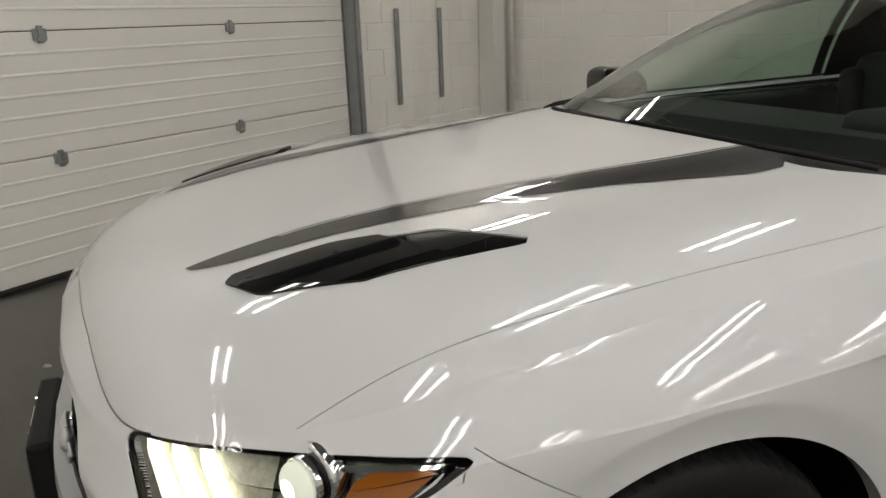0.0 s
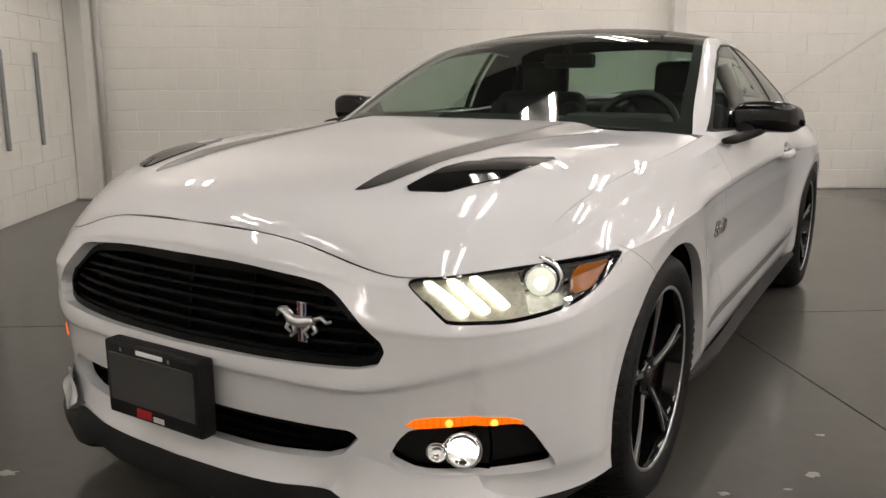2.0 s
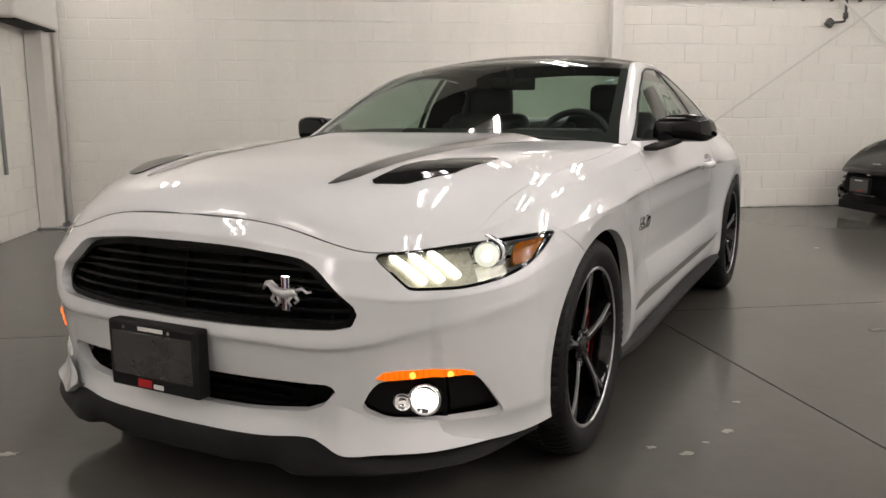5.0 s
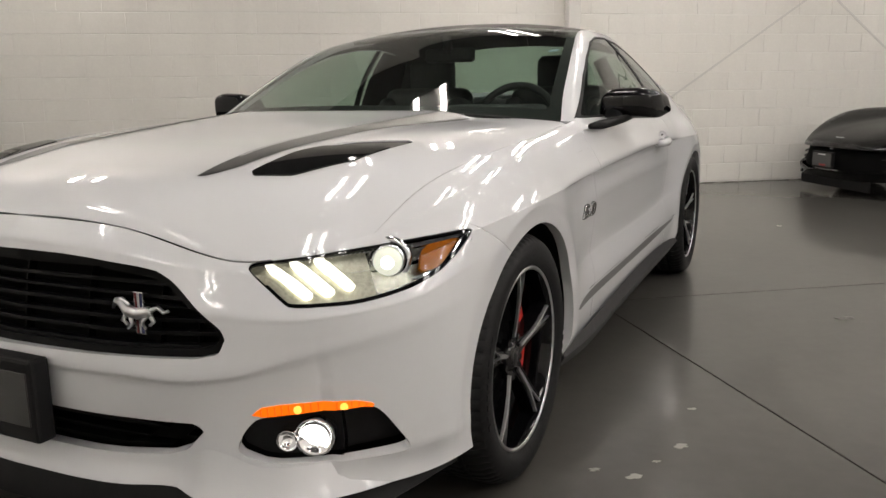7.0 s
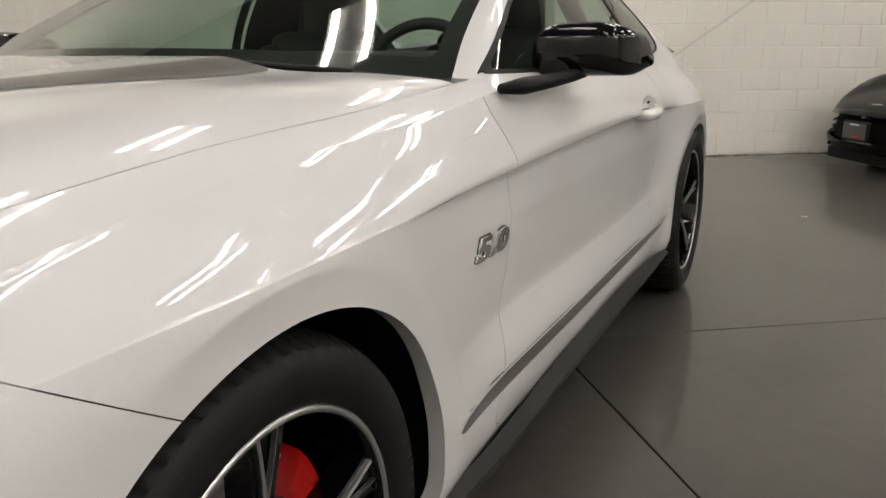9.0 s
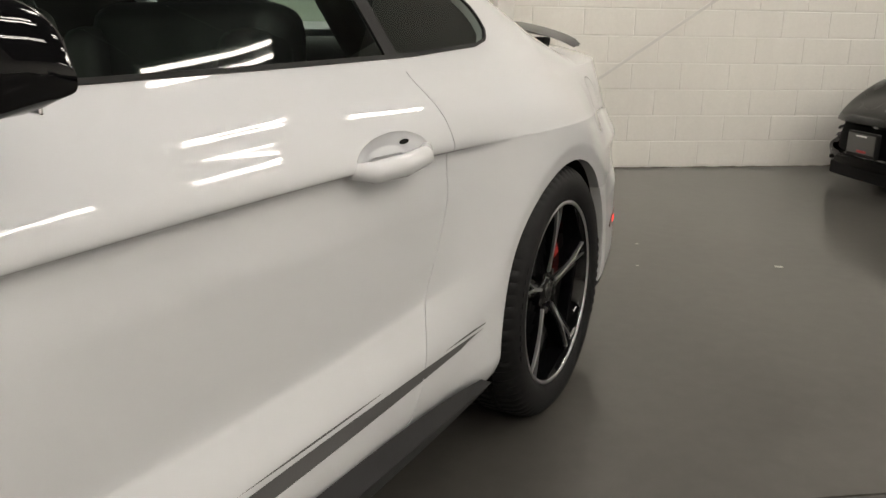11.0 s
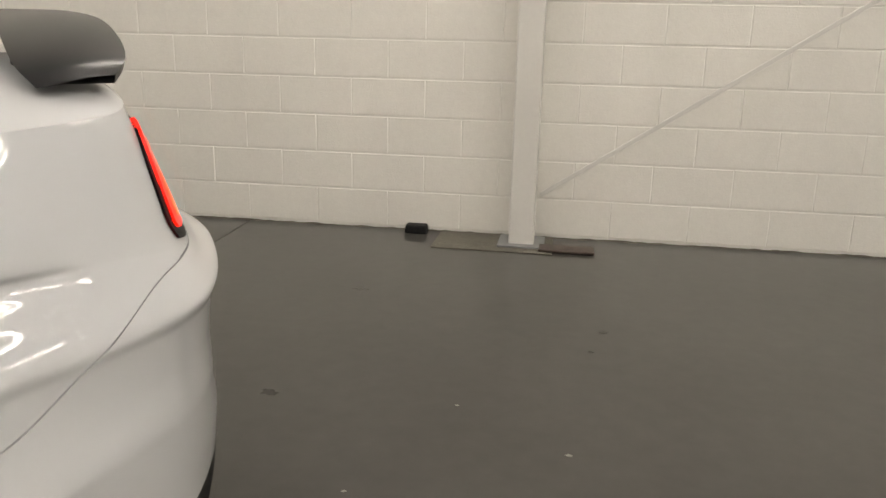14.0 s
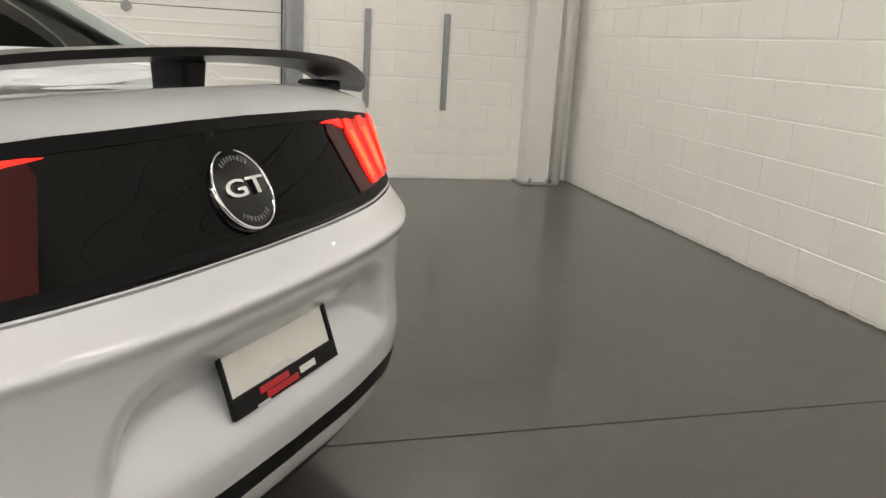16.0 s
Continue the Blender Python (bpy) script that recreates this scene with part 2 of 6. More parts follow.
def inside(a, b, poly):
    """Signed distance to a closed outline in a plane, positive within."""
    p = np.array(poly, float)
    q = np.roll(p, -1, 0)
    pts = np.stack([a, b], -1)
    best, wind = np.full(len(pts), 1e9), np.zeros(len(pts), bool)
    for s, e in zip(p, q):
        d = e - s
        t = np.clip(((pts - s) @ d) / max(d @ d, 1e-12), 0, 1)
        best = np.minimum(best, np.hypot(*(pts - s - t[:, None] * d).T))
        cross = (s[1] > pts[:, 1]) != (e[1] > pts[:, 1])
        with np.errstate(divide="ignore", invalid="ignore"):
            at = s[0] + (pts[:, 1] - s[1]) * d[0] / (d[1] if d[1] else 1e-12)
        wind ^= cross & (pts[:, 0] < at)
    return np.where(wind, best, -best)


class Skin:
    """A sheet of faces with smooth normals, which can be cut along any line where a field is zero."""

    def __init__(self, v, n, faces):
        self.v, self.n, self.faces = v, n, faces

    @classmethod
    def grids(cls, sheets):
        vs, faces, base = [], [], 0
        for g in sheets:
            a, b, _ = g.shape
            vs.append(g.reshape(-1, 3))
            idx = base + np.arange(a * b).reshape(a, b)
            faces += np.stack([idx[:-1, :-1], idx[1:, :-1], idx[1:, 1:], idx[:-1, 1:]], -1).reshape(-1, 4).tolist()
            base += a * b
        v = np.vstack(vs)
        _, first, inverse = np.unique(np.round(v, 4), axis=0, return_index=True, return_inverse=True)
        inverse = inverse.ravel()
        v = v[first]
        clean = []
        for f in faces:
            g = [int(inverse[i]) for i in f]
            g = [k for j, k in enumerate(g) if k != g[j - 1]]
            if len(g) > 2:
                clean.append(g)
        n = np.zeros_like(v)
        for size in (3, 4):
            ids = np.array([f for f in clean if len(f) == size])
            if len(ids):
                p = v[ids]
                w = np.cross(p[:, 1] - p[:, 0], p[:, 2] - p[:, 0])
                if size == 4:
                    w += np.cross(p[:, 2] - p[:, 0], p[:, 3] - p[:, 0])
                for k in range(size):
                    np.add.at(n, ids[:, k], w)
        n /= np.maximum(np.linalg.norm(n, axis=1), 1e-12)[:, None]
        return cls(v, n, clean)

    def cut(self, field):
        """The pieces where the field (values at the points) is above and below zero."""
        f = np.asarray(field, float)
        f = np.where(np.abs(f) < 1e-7, 1e-7, f)
        v, n = list(self.v), list(self.n)
        above, below, seen = [], [], {}
        up = f > 0
        if not self.faces:
            return self, self
        most = max(map(len, self.faces))
        side = up[np.array([face + face[:1] * (most - len(face)) for face in self.faces])]
        every, some = side.all(1).tolist(), side.any(1).tolist()
        up = up.tolist()
        for face, full, any_up in zip(self.faces, every, some):
            if full:
                above.append(face)
            elif not any_up:
                below.append(face)
            else:
                pa, pb = [], []
                for k, i in enumerate(face):
                    j = face[(k + 1) % len(face)]
                    (pa if up[i] else pb).append(i)
                    if up[i] != up[j]:
                        key = (min(i, j), max(i, j))
                        if key not in seen:
                            t = f[key[0]] / (f[key[0]] - f[key[1]])
                            v.append(self.v[key[0]] * (1 - t) + self.v[key[1]] * t)
                            w = self.n[key[0]] * (1 - t) + self.n[key[1]] * t
                            n.append(w / max(np.linalg.norm(w), 1e-9))
                            seen[key] = len(v) - 1
                        pa.append(seen[key])
                        pb.append(seen[key])
                if len(pa) > 2:
                    above.append(pa)
                if len(pb) > 2:
                    below.append(pb)
        v, n = np.array(v), np.array(n)
        return Skin(v, n, above).pruned(), Skin(v, n, below).pruned()

    def pruned(self):
        if not self.faces:
            return Skin(np.zeros((0, 3)), np.zeros((0, 3)), [])
        mask = np.zeros(len(self.v), bool)
        mask[[i for f in self.faces for i in f]] = True
        used = np.nonzero(mask)[0]
        back = (np.cumsum(mask) - 1).tolist()
        return Skin(self.v[used], self.n[used], [[back[i] for i in f] for f in self.faces])

    def keep(self, fn):
        x, y, z = self.v.T
        return self.cut(fn(x, y, z))[0]

    def split(self, fn):
        x, y, z = self.v.T
        return self.cut(fn(x, y, z))

    def shifted(self, d):
        return Skin(self.v + self.n * d, self.n, self.faces)

    def finer(self):
        """Each face split into smaller ones round its middle."""
        v, n, faces, seen = list(self.v), list(self.n), [], {}

        def middle(ids):
            key = tuple(sorted(ids))
            if key not in seen:
                w = np.mean([self.n[i] for i in ids], 0)
                v.append(np.mean([self.v[i] for i in ids], 0))
                n.append(w / max(np.linalg.norm(w), 1e-9))
                seen[key] = len(v) - 1
            return seen[key]

        for f in self.faces:
            c, k = middle(f), len(f)
            for i in range(k):
                faces.append([f[i], middle((f[i], f[(i + 1) % k])), c, middle((f[i], f[i - 1]))])
        return Skin(np.array(v), np.array(n), faces)

    def pieces(self):
        """The separate islands of this sheet."""
        root = list(range(len(self.v)))

        def find(i):
            while root[i] != i:
                root[i] = root[root[i]]
                i = root[i]
            return i

        for f in self.faces:
            for k in f[1:]:
                root[find(k)] = find(f[0])
        lots = {}
        for f in self.faces:
            lots.setdefault(find(f[0]), []).append(f)
        return [Skin(self.v, self.n, fs).pruned() for fs in lots.values() if len(fs) > 1]

    def joined(self, other):
        k = len(self.v)
        return Skin(np.vstack([self.v, other.v]), np.vstack([self.n, other.n]), self.faces + [[i + k for i in f] for f in other.faces])

    def ob(self, name, material, parent, label="", depth=0.012):
        """A part from this sheet, with an edge turned inwards all round."""
        v, n, faces = [*self.v], [*self.n], [list(f) for f in self.faces]
        if depth:
            count = {}
            for f in self.faces:
                for k, i in enumerate(f):
                    j = f[(k + 1) % len(f)]
                    key = (min(i, j), max(i, j))
                    count[key] = None if key in count else (i, j)
            rim = {}
            for pair in count.values():
                if pair is None:
                    continue
                i, j = pair
                if np.linalg.norm(self.v[i] - self.v[j]) < 1e-7:
                    continue
                for k in pair:
                    if k not in rim:
                        rim[k] = (len(v), len(v) + 1, np.zeros(3))
                        v += [self.v[k], self.v[k] - self.n[k] * depth]
                        n += [None, None]
                w = np.cross(self.v[j] - self.v[i], self.n[i])
                w /= max(np.linalg.norm(w), 1e-9)
                rim[i][2][:] += w
                rim[j][2][:] += w
                faces.append([rim[j][0], rim[i][0], rim[i][1], rim[j][1]])
            for a, b, w in rim.values():
                n[a] = n[b] = w / max(np.linalg.norm(w), 1e-9)
        ob = mesh_ob(name, v, faces, material, parent, label)
        ob.data.normals_split_custom_set_from_vertices([tuple(map(float, w)) for w in n])
        return ob

# ---- the room ----
ROOM = dict(x0=-2.9, x1=11.5, y0=-5.5, y1=5.7, h=4.6)


def build_room():
    x0, x1, y0, y1, h = (ROOM[k] for k in ("x0", "x1", "y0", "y1", "h"))
    block = noisy(shader("painted_block", (0.83, 0.815, 0.77), 0.5), 1.2, 45, 0.05, 0.35, 90, 0.1, dist=0.004, stretch=(2.2, 2.2, 0.5))
    # joints painted lighter than the blocks, standing in for light on their edges
    mortar = noisy(shader("painted_mortar", (0.85, 0.84, 0.80), 0.5), 2, 60, 0.05, 0.3, 120, dist=0.003)
    # pale tone raised so these unseen walls bounce more light onto the car
    plain = noisy(shader("unseen_pale_wall", (0.82, 0.80, 0.76), 0.6), 1, 40, 0.05, 0.2, 100, dist=0.003)
    epoxy = noisy(shader("grey_epoxy_floor", (0.062, 0.0585, 0.053), 0.5, 0.0, 0.85, 0.11, 0.2), 0.9, 14, 0.17, 0.12, 3.0, dist=0.004)
    epoxy.node_tree.nodes["Principled BSDF"].inputs["Coat IOR"].default_value = 1.24
    dark = shader("dark_joint_filler", (0.012, 0.012, 0.012), 0.8)
    panel = noisy(shader("white_sectional_door", (0.80, 0.79, 0.75), 0.42), 2, 50, 0.03, 0.15, 90, dist=0.002)
    galv = noisy(shader("galvanised_rail", (0.30, 0.31, 0.32), 0.4, 0.7), 12, 90, 0.15)
    white = noisy(shader("white_painted_steel", (0.70, 0.69, 0.66), 0.4), 3, 50, 0.04, 0.1, 60, dist=0.002)
    # unseen ceiling, kept dark to hold down reflections in glass and black paint
    ceil = noisy(shader("dark_unseen_ceiling", (0.16, 0.16, 0.16), 0.7), 2, 30, 0.08)

    # floor: four slabs with open joints over a dark bed
    jy, gap = 1.135, 0.004
    bed = mesh_ob("floor", [(x0 - 0.3, y0 - 0.3, -0.12), (x1 + 0.3, y0 - 0.3, -0.12), (x1 + 0.3, y1 + 0.3, -0.12), (x0 - 0.3, y1 + 0.3, -0.12),
                            (x0 - 0.3, y0 - 0.3, -0.015), (x1 + 0.3, y0 - 0.3, -0.015), (x1 + 0.3, y1 + 0.3, -0.015), (x0 - 0.3, y1 + 0.3, -0.015)],
                  [(3, 2, 1, 0), (4, 5, 6, 7), (0, 1, 5, 4), (1, 2, 6, 5), (2, 3, 7, 6), (3, 0, 4, 7)], dark, smooth=False)
    tagged(bed, "glossy grey epoxy-coated concrete floor with saw-cut joints", "floor", kind="structure")
    def joint(y):
        return 1.645 - 0.034 * (y + 0.3)

    for west in (True, False):
        for c, d in ((y0 - 0.1, jy - gap), (jy + gap, y1 + 0.05)):
            ring = [(x0 - 0.1, c), (joint(c) - gap, c), (joint(d) - gap, d), (x0 - 0.1, d)] if west else [(joint(c) + gap, c), (x1 + 0.1, c), (x1 + 0.1, d), (joint(d) + gap, d)]
            part("slab", bm_of(*slab([(px, py, -0.014) for px, py in ring], 0.014)), epoxy, bed)

    def wall(name, cx, cy, sx, sy, label, mat, z0=0.0, z1=h):
        ob = mesh_ob(name, *(lambda bm: ([tuple(v.co) for v in bm.verts], [[v.index for v in f.verts] for f in bm.faces]))(
            indexed(box_bm(sx, sy, z1 - z0, (cx, cy, (z0 + z1) / 2)))), mat, smooth=False)
        return tagged(ob, label, "wall", kind="structure")

    def indexed(bm):
        bm.verts.ensure_lookup_table()
        bm.verts.index_update()
        return bm

    back = wall("wall_back", (x0 + x1) / 2, y1 + 0.1037, x1 - x0 + 0.6, 0.2, "off-white painted concrete block wall behind the car", mortar, -0.1)
    side = wall("wall_left", x0 - 0.1037, (3.28 + y1) / 2, 0.2, y1 - 3.28, "off-white painted block wall beside the loading door", mortar, -0.1)
    wall("wall_left_front", x0 - 0.1, (y0 - 2.9) / 2, 0.2, -2.9 - y0, "off-white painted wall past the loading door", plain, -0.1)
    wall("wall_left_head", x0 - 0.1, 0.19, 0.2, 6.18, "off-white painted wall above the loading door", plain, 3.2)
    # added walls out of view; front one set close to brighten the car's side
    wall("wall_front_unseen", (x0 + x1) / 2, y0 - 0.1, x1 - x0 + 0.6, 0.2, "off-white wall added unseen behind the camera to bounce light", plain, -0.1)
    wall("wall_right_unseen", x1 + 0.1, (y0 + y1) / 2, 0.2, y1 - y0, "off-white wall added unseen at the far end to bounce light", plain, -0.1)
    top = mesh_ob("ceiling", *slab([(x0 - 0.3, y0 - 0.3, h), (x1 + 0.3, y0 - 0.3, h), (x1 + 0.3, y1 + 0.3, h), (x0 - 0.3, y1 + 0.3, h)], 0.1), ceil, smooth=False)
    tagged(top, "unseen ceiling, dark grey to keep reflections low", "ceiling", kind="structure")

    # blocks: the nearest as parts, the rest as one joined part
    L, H, J, Z0 = 0.4064, 0.2032, 0.0075, 0.014

    def block_mesh(w, hgt, deep=0.009):
        bm = box_bm(w, deep, hgt, (0, 0, 0))
        front = [e for e in bm.edges if all(v.co.y < 0 for v in e.verts)]
        bmesh.ops.bevel(bm, geom=front, offset=0.0032, segments=1, affect="EDGES")
        me = bpy.data.meshes.new("block")
        bm.to_mesh(me)
        bm.free()
        me.materials.append(block)
        return me

    meshes = {}

    def lay(host, along0, along1, place, near):
        rest_v, rest_f = [], []
        for row in range(int(h / H)):
            z = Z0 + (row + 0.5) * H
            start = along0 - (0.5 * L if row % 2 else 0.0) - 0.13
            k = 0
            while start + k * L < along1:
                a, b = max(start + k * L, along0), min(start + (k + 1) * L, along1)
                k += 1
                if b - a < 0.03:
                    continue
                w = round(b - a - 0.0028, 4)
                mid = (a + b) / 2
                if near(mid, z):
                    if w not in meshes:
                        meshes[w] = block_mesh(w, H - J)
                    ob = new("block", meshes[w])
                    ob.parent = host
                    ob.matrix_local = place(mid, z)
                else:
                    m = place(mid, z)
                    base = len(rest_v)
                    for sx in (-0.5, 0.5):
                        for sy in (-0.5, 0.5):
                            for sz in (-0.5, 0.5):
                                rest_v.append(m @ Vector((sx * w, sy * 0.007, sz * (H - J))))
                    rest_f += [[base + i for i in f] for f in ((0, 1, 3, 2), (4, 6, 7, 5), (0, 4, 5, 1), (2, 3, 7, 6), (0, 2, 6, 4), (1, 5, 7, 3))]
        ob = mesh_ob("far_blocks", rest_v, rest_f, block, host, smooth=False)
        tagged(ob, kind="stuff")

    room_parts.append(lambda: lay(back, x0, x1, lambda s, z: pose(s, y1 + 0.0028, z), lambda s, z: z < 2.45 and s < 6.9))
    room_parts.append(lambda: lay(side, 3.45, y1, lambda s, z: pose(x0 - 0.0028, s, z, 0, 0, 90), lambda s, z: z < 2.1))

    # sectional loading door in the left wall
    door = empty("sectional_door", pose(x0, 0, 0))
    tagged(door, "white ribbed sectional loading door, closed, with steel hinges", "garage door")
    z = 0.03
    while z < 3.25:
        bm = box_bm(0.04, 6.1, 0.615, (-0.02, 0.19, z + 0.3075), 0.004, 1)
        sect = part("door_section", bm, panel, door)
        for k in range(1, 6):
            part("rib", box_bm(0.010, 6.08, 0.016, (0.000, 0.19, z + k * 0.1025), 0.004, 2), panel, sect)
        for yy in (-1.7, -0.42, 0.86, 2.12):
            hinge = part("hinge", join_bm(box_bm(0.014, 0.075, 0.055, (0.008, yy, z + 0.60), 0.004, 1), box_bm(0.02, 0.03, 0.085, (0.012, yy, z + 0.60), 0.004, 1),
                                          box_bm(0.012, 0.05, 0.02, (0.02, yy, z + 0.575), 0.003, 1)), galv, door, "small galvanised hinge plate")
        z += 0.62
    part("bottom_seal", box_bm(0.05, 6.1, 0.03, (-0.01, 0.19, 0.016), 0.008, 2), dark, door, "black rubber bottom seal")
    rail = empty("door_track", pose(x0, 3.33, 0))
    tagged(rail, "galvanised steel vertical door track with rollers", "door track")
    part("angle", join_bm(box_bm(0.10, 0.012, 3.3, (0.05, -0.075, 1.65)), box_bm(0.012, 0.16, 3.3, (0.008, 0.0, 1.65))), galv, rail)
    part("track", join_bm(box_bm(0.055, 0.006, 3.3, (0.075, -0.012, 1.65)), box_bm(0.006, 0.05, 3.3, (0.10, -0.035, 1.65)), box_bm(0.03, 0.006, 3.3, (0.09, -0.06, 1.65))), galv, rail)
    for zz in (0.35, 0.95, 1.55, 2.15, 2.75):
        part("bracket", join_bm(box_bm(0.07, 0.06, 0.05, (0.045, -0.03, zz), 0.004, 1), box_bm(0.02, 0.02, 0.03, (0.105, -0.03, zz + 0.05), 0.006, 2)), galv, rail)

    # two steel strips, corner casing and column
    for yy in (3.91, 4.555):
        ob = mesh_ob("wall_strip", *(lambda bm: ([tuple(v.co) for v in bm.verts], [[v.index for v in f.verts] for f in bm.faces]))(
            indexed(box_bm(0.02, 0.05, 0.77, (x0 + 0.017, yy, 0.96), 0.004, 1))), galv, smooth=False)
        tagged(ob, "grey galvanised steel strip fixed upright on the wall", "wall strip", group="wall strips")
    casing = empty("corner_column", pose(x0, 0, 0))
    tagged(casing, "white painted steel corner column on a concrete footing", "column")
    part("shaft", join_bm(box_bm(0.16, 0.012, 4.6, (0.09, 5.26, 2.3), 0.002, 1), box_bm(0.012, 0.22, 4.6, (0.16, 5.37, 2.3), 0.002, 1), box_bm(0.16, 0.012, 4.6, (0.09, 5.475, 2.3), 0.002, 1)), white, casing)
    part("pipe", bm_of(*tube([(0.20, 5.54, 0.0), (0.20, 5.54, 4.55)], 0.035, 16)), white, casing, "white painted drain pipe", True)
    part("base_plate", box_bm(0.3, 0.32, 0.012, (0.12, 5.37, 0.006), 0.002, 1), galv, casing)
    for yy in (5.30, 5.45):
        part("anchor_bolt", bm_of(*tube([(0.22, yy, 0.0), (0.22, yy, 0.05)], 0.012, 8)), galv, casing)
    hood = empty("wall_heater", pose(x0, 4.95, 0))
    tagged(hood, "white boxed unit fixed high on the wall", "wall unit")
    part("housing", box_bm(0.26, 1.1, 0.30, (0.13, 0.0, 2.05), 0.03, 3), white, hood)
    part("vent_slot", box_bm(0.2, 1.0, 0.02, (0.14, 0.0, 1.895), 0.004, 1), dark, hood, "dark air outlet slot")

    # free column before the back wall, with its grout pad and diagonal brace
    col = empty("steel_column", pose(2.95, 5.47, 0))
    tagged(col, "white painted square steel column standing before the block wall", "column")
    part("shaft", box_bm(0.13, 0.13, 4.6, (0.065, 0.065, 2.3), 0.008, 2), white, col)
    part("base_plate", box_bm(0.24, 0.24, 0.016, (0.065, 0.065, 0.008), 0.002, 1), galv, col)
    part("grout_pad", box_bm(0.62, 0.36, 0.006, (-0.08, 0.05, 0.003), 0.002, 1), noisy(shader("raw_concrete", (0.14, 0.13, 0.105), 0.8), 6, 40, 0.3, 0.6, 60), col, "rough patched concrete round the column foot")
    part("loose_plate", box_bm(0.28, 0.12, 0.012, (0.30, -0.04, 0.012), 0.003, 1), noisy(shader("rusty_plate", (0.07, 0.05, 0.04), 0.5, 0.4), 10, 60, 0.4), col, "rusty steel plate on the floor")
    # flat bar replaces a round rod, so it reads as bright as the wall
    brace = empty("cross_brace", pose(0, 0, 0))
    tagged(brace, "thin white brace running up the wall, flattened to match its brightness", "brace")
    part("rod", box_bm(5.04, 0.006, 0.024, (5.2, 5.57, 1.655), 0.002, 1, turn=Matrix.Rotation(math.radians(-33.6), 4, "Y")), white, brace)
    part("rod", box_bm(5.34, 0.006, 0.024, (5.4, 5.60, 2.55), 0.002, 1, turn=Matrix.Rotation(math.radians(38.2), 4, "Y")), white, brace)

    # pipe run with brackets high on the wall
    pipe = empty("conduit", pose(0, 0, 0))
    tagged(pipe, "dark metal conduit run with square brackets on the wall", "conduit")
    run = noisy(shader("dark_conduit", (0.10, 0.10, 0.10), 0.45, 0.5), 10, 60, 0.2)
    part("pipe", bm_of(*tube([(3.2, 5.66, 2.345), (6.60, 5.66, 2.36)], 0.014, 10)), run, pipe, smooth=True)
    for bx, rx in ((5.584, 5.76), (6.367, 6.562)):
        part("pipe", bm_of(*tube([(rx, 5.64, 2.36), (rx, 5.64, 2.14), (rx - 0.012, 5.64, 2.105), (rx - 0.05, 5.64, 2.098), (bx, 5.64, 2.088)], 0.015, 10)), run, pipe, smooth=True)
        part("collar", bm_of(*tube([(rx, 5.64, 2.20), (rx, 5.64, 2.135)], 0.028, 12)), run, pipe, smooth=True)
        part("bracket", box_bm(0.085, 0.06, 0.085, (bx, 5.66, 2.088), 0.008, 2, turn=pose(0, 0, 0, 0, 38, 0)), run, pipe, "small dark square box")
    for k in range(8):
        part("clip", box_bm(0.03, 0.04, 0.05, (3.5 + k * 0.35, 5.675, 2.35), 0.004, 1), run, pipe)
    trap = mesh_ob("bait_box", *(lambda bm: ([tuple(v.co) for v in bm.verts], [[v.index for v in f.verts] for f in bm.faces]))(
        indexed(box_bm(0.125, 0.08, 0.048, (2.43, 5.64, 0.0245), 0.008, 2, taper=(0.9, 0.85)))), DARK, smooth=False)
    tagged(trap, "small black plastic box on the floor against the wall", "box")

    # broken dark line of dirt and sealant where the floor meets the walls
    grime = noisy(shader("dirty_sealant", (0.13, 0.12, 0.10), 0.8), 14, 70, 0.5)
    rng = random.Random(9)
    verts, faces = [], []
    steps = 420
    for k in range(steps + 1):
        px = x0 + (x1 - x0) * k / steps
        deep = 0.006 + 0.012 * rng.random() ** 2 + 0.008 * max(0, math.sin(px * 2.1 + 1)) * rng.random()
        tall = 0.004 + 0.007 * rng.random() ** 2
        verts += [(px, y1 - deep, 0.0006), (px, y1 - 0.0035, 0.0012), (px, y1 - 0.0035, tall)]
    for k in range(steps):
        a, b = 3 * k, 3 * k + 3
        faces += [(a, b, b + 1, a + 1), (a + 1, b + 1, b + 2, a + 2)]
    line = mesh_ob("trim_wall_base", verts, faces, grime, smooth=False)
    tagged(line, "uneven dirty sealant line along the foot of the wall", "trim", kind="structure")

    # marks on the floor: chipped paint and damp rings
    chip = noisy(shader("pale_chipped_paint", (0.25, 0.24, 0.215), 0.6), 30, 90, 0.15)
    damp = noisy(shader("dark_floor_stain", (0.05, 0.048, 0.044), 0.18), 20, 60, 0.2)
    rng = random.Random(4)

    def mark(cx, cy, size, mat, name, label, thick=0.0012):
        n = 14
        pts = []
        for k in range(n):
            a = 2 * math.pi * k / n
            r = 0.72 * size * rng.uniform(0.45, 1.1)
            pts.append((cx + 1.25 * r * math.cos(a), cy + 0.8 * r * math.sin(a), 0.0003))
        ob = mesh_ob(name, *slab(pts, thick), mat, smooth=False)
        tagged(ob, label, "floor mark", kind="structure")

    for cx, cy, s in ((1.406, -0.223, 0.022), (1.234, -0.474, 0.03), (3.786, 2.914, 0.03), (3.278, 3.374, 0.014), (3.132, 2.995, 0.012), (-1.55, 0.3, 0.04), (-1.3, -0.1, 0.03),
                      (-1.75, 0.55, 0.05), (-1.1, -0.3, 0.04), (-1.9, 0.05, 0.03), (1.02, -0.62, 0.028), (0.93, -0.56, 0.02), (1.12, -0.55, 0.015), (2.75, 3.1, 0.008), (2.95, 3.6, 0.008), (2.2, 3.2, 0.007)):
        mark(cx, cy, s, chip, "floor_chip", "pale chipped spot in the floor coating")
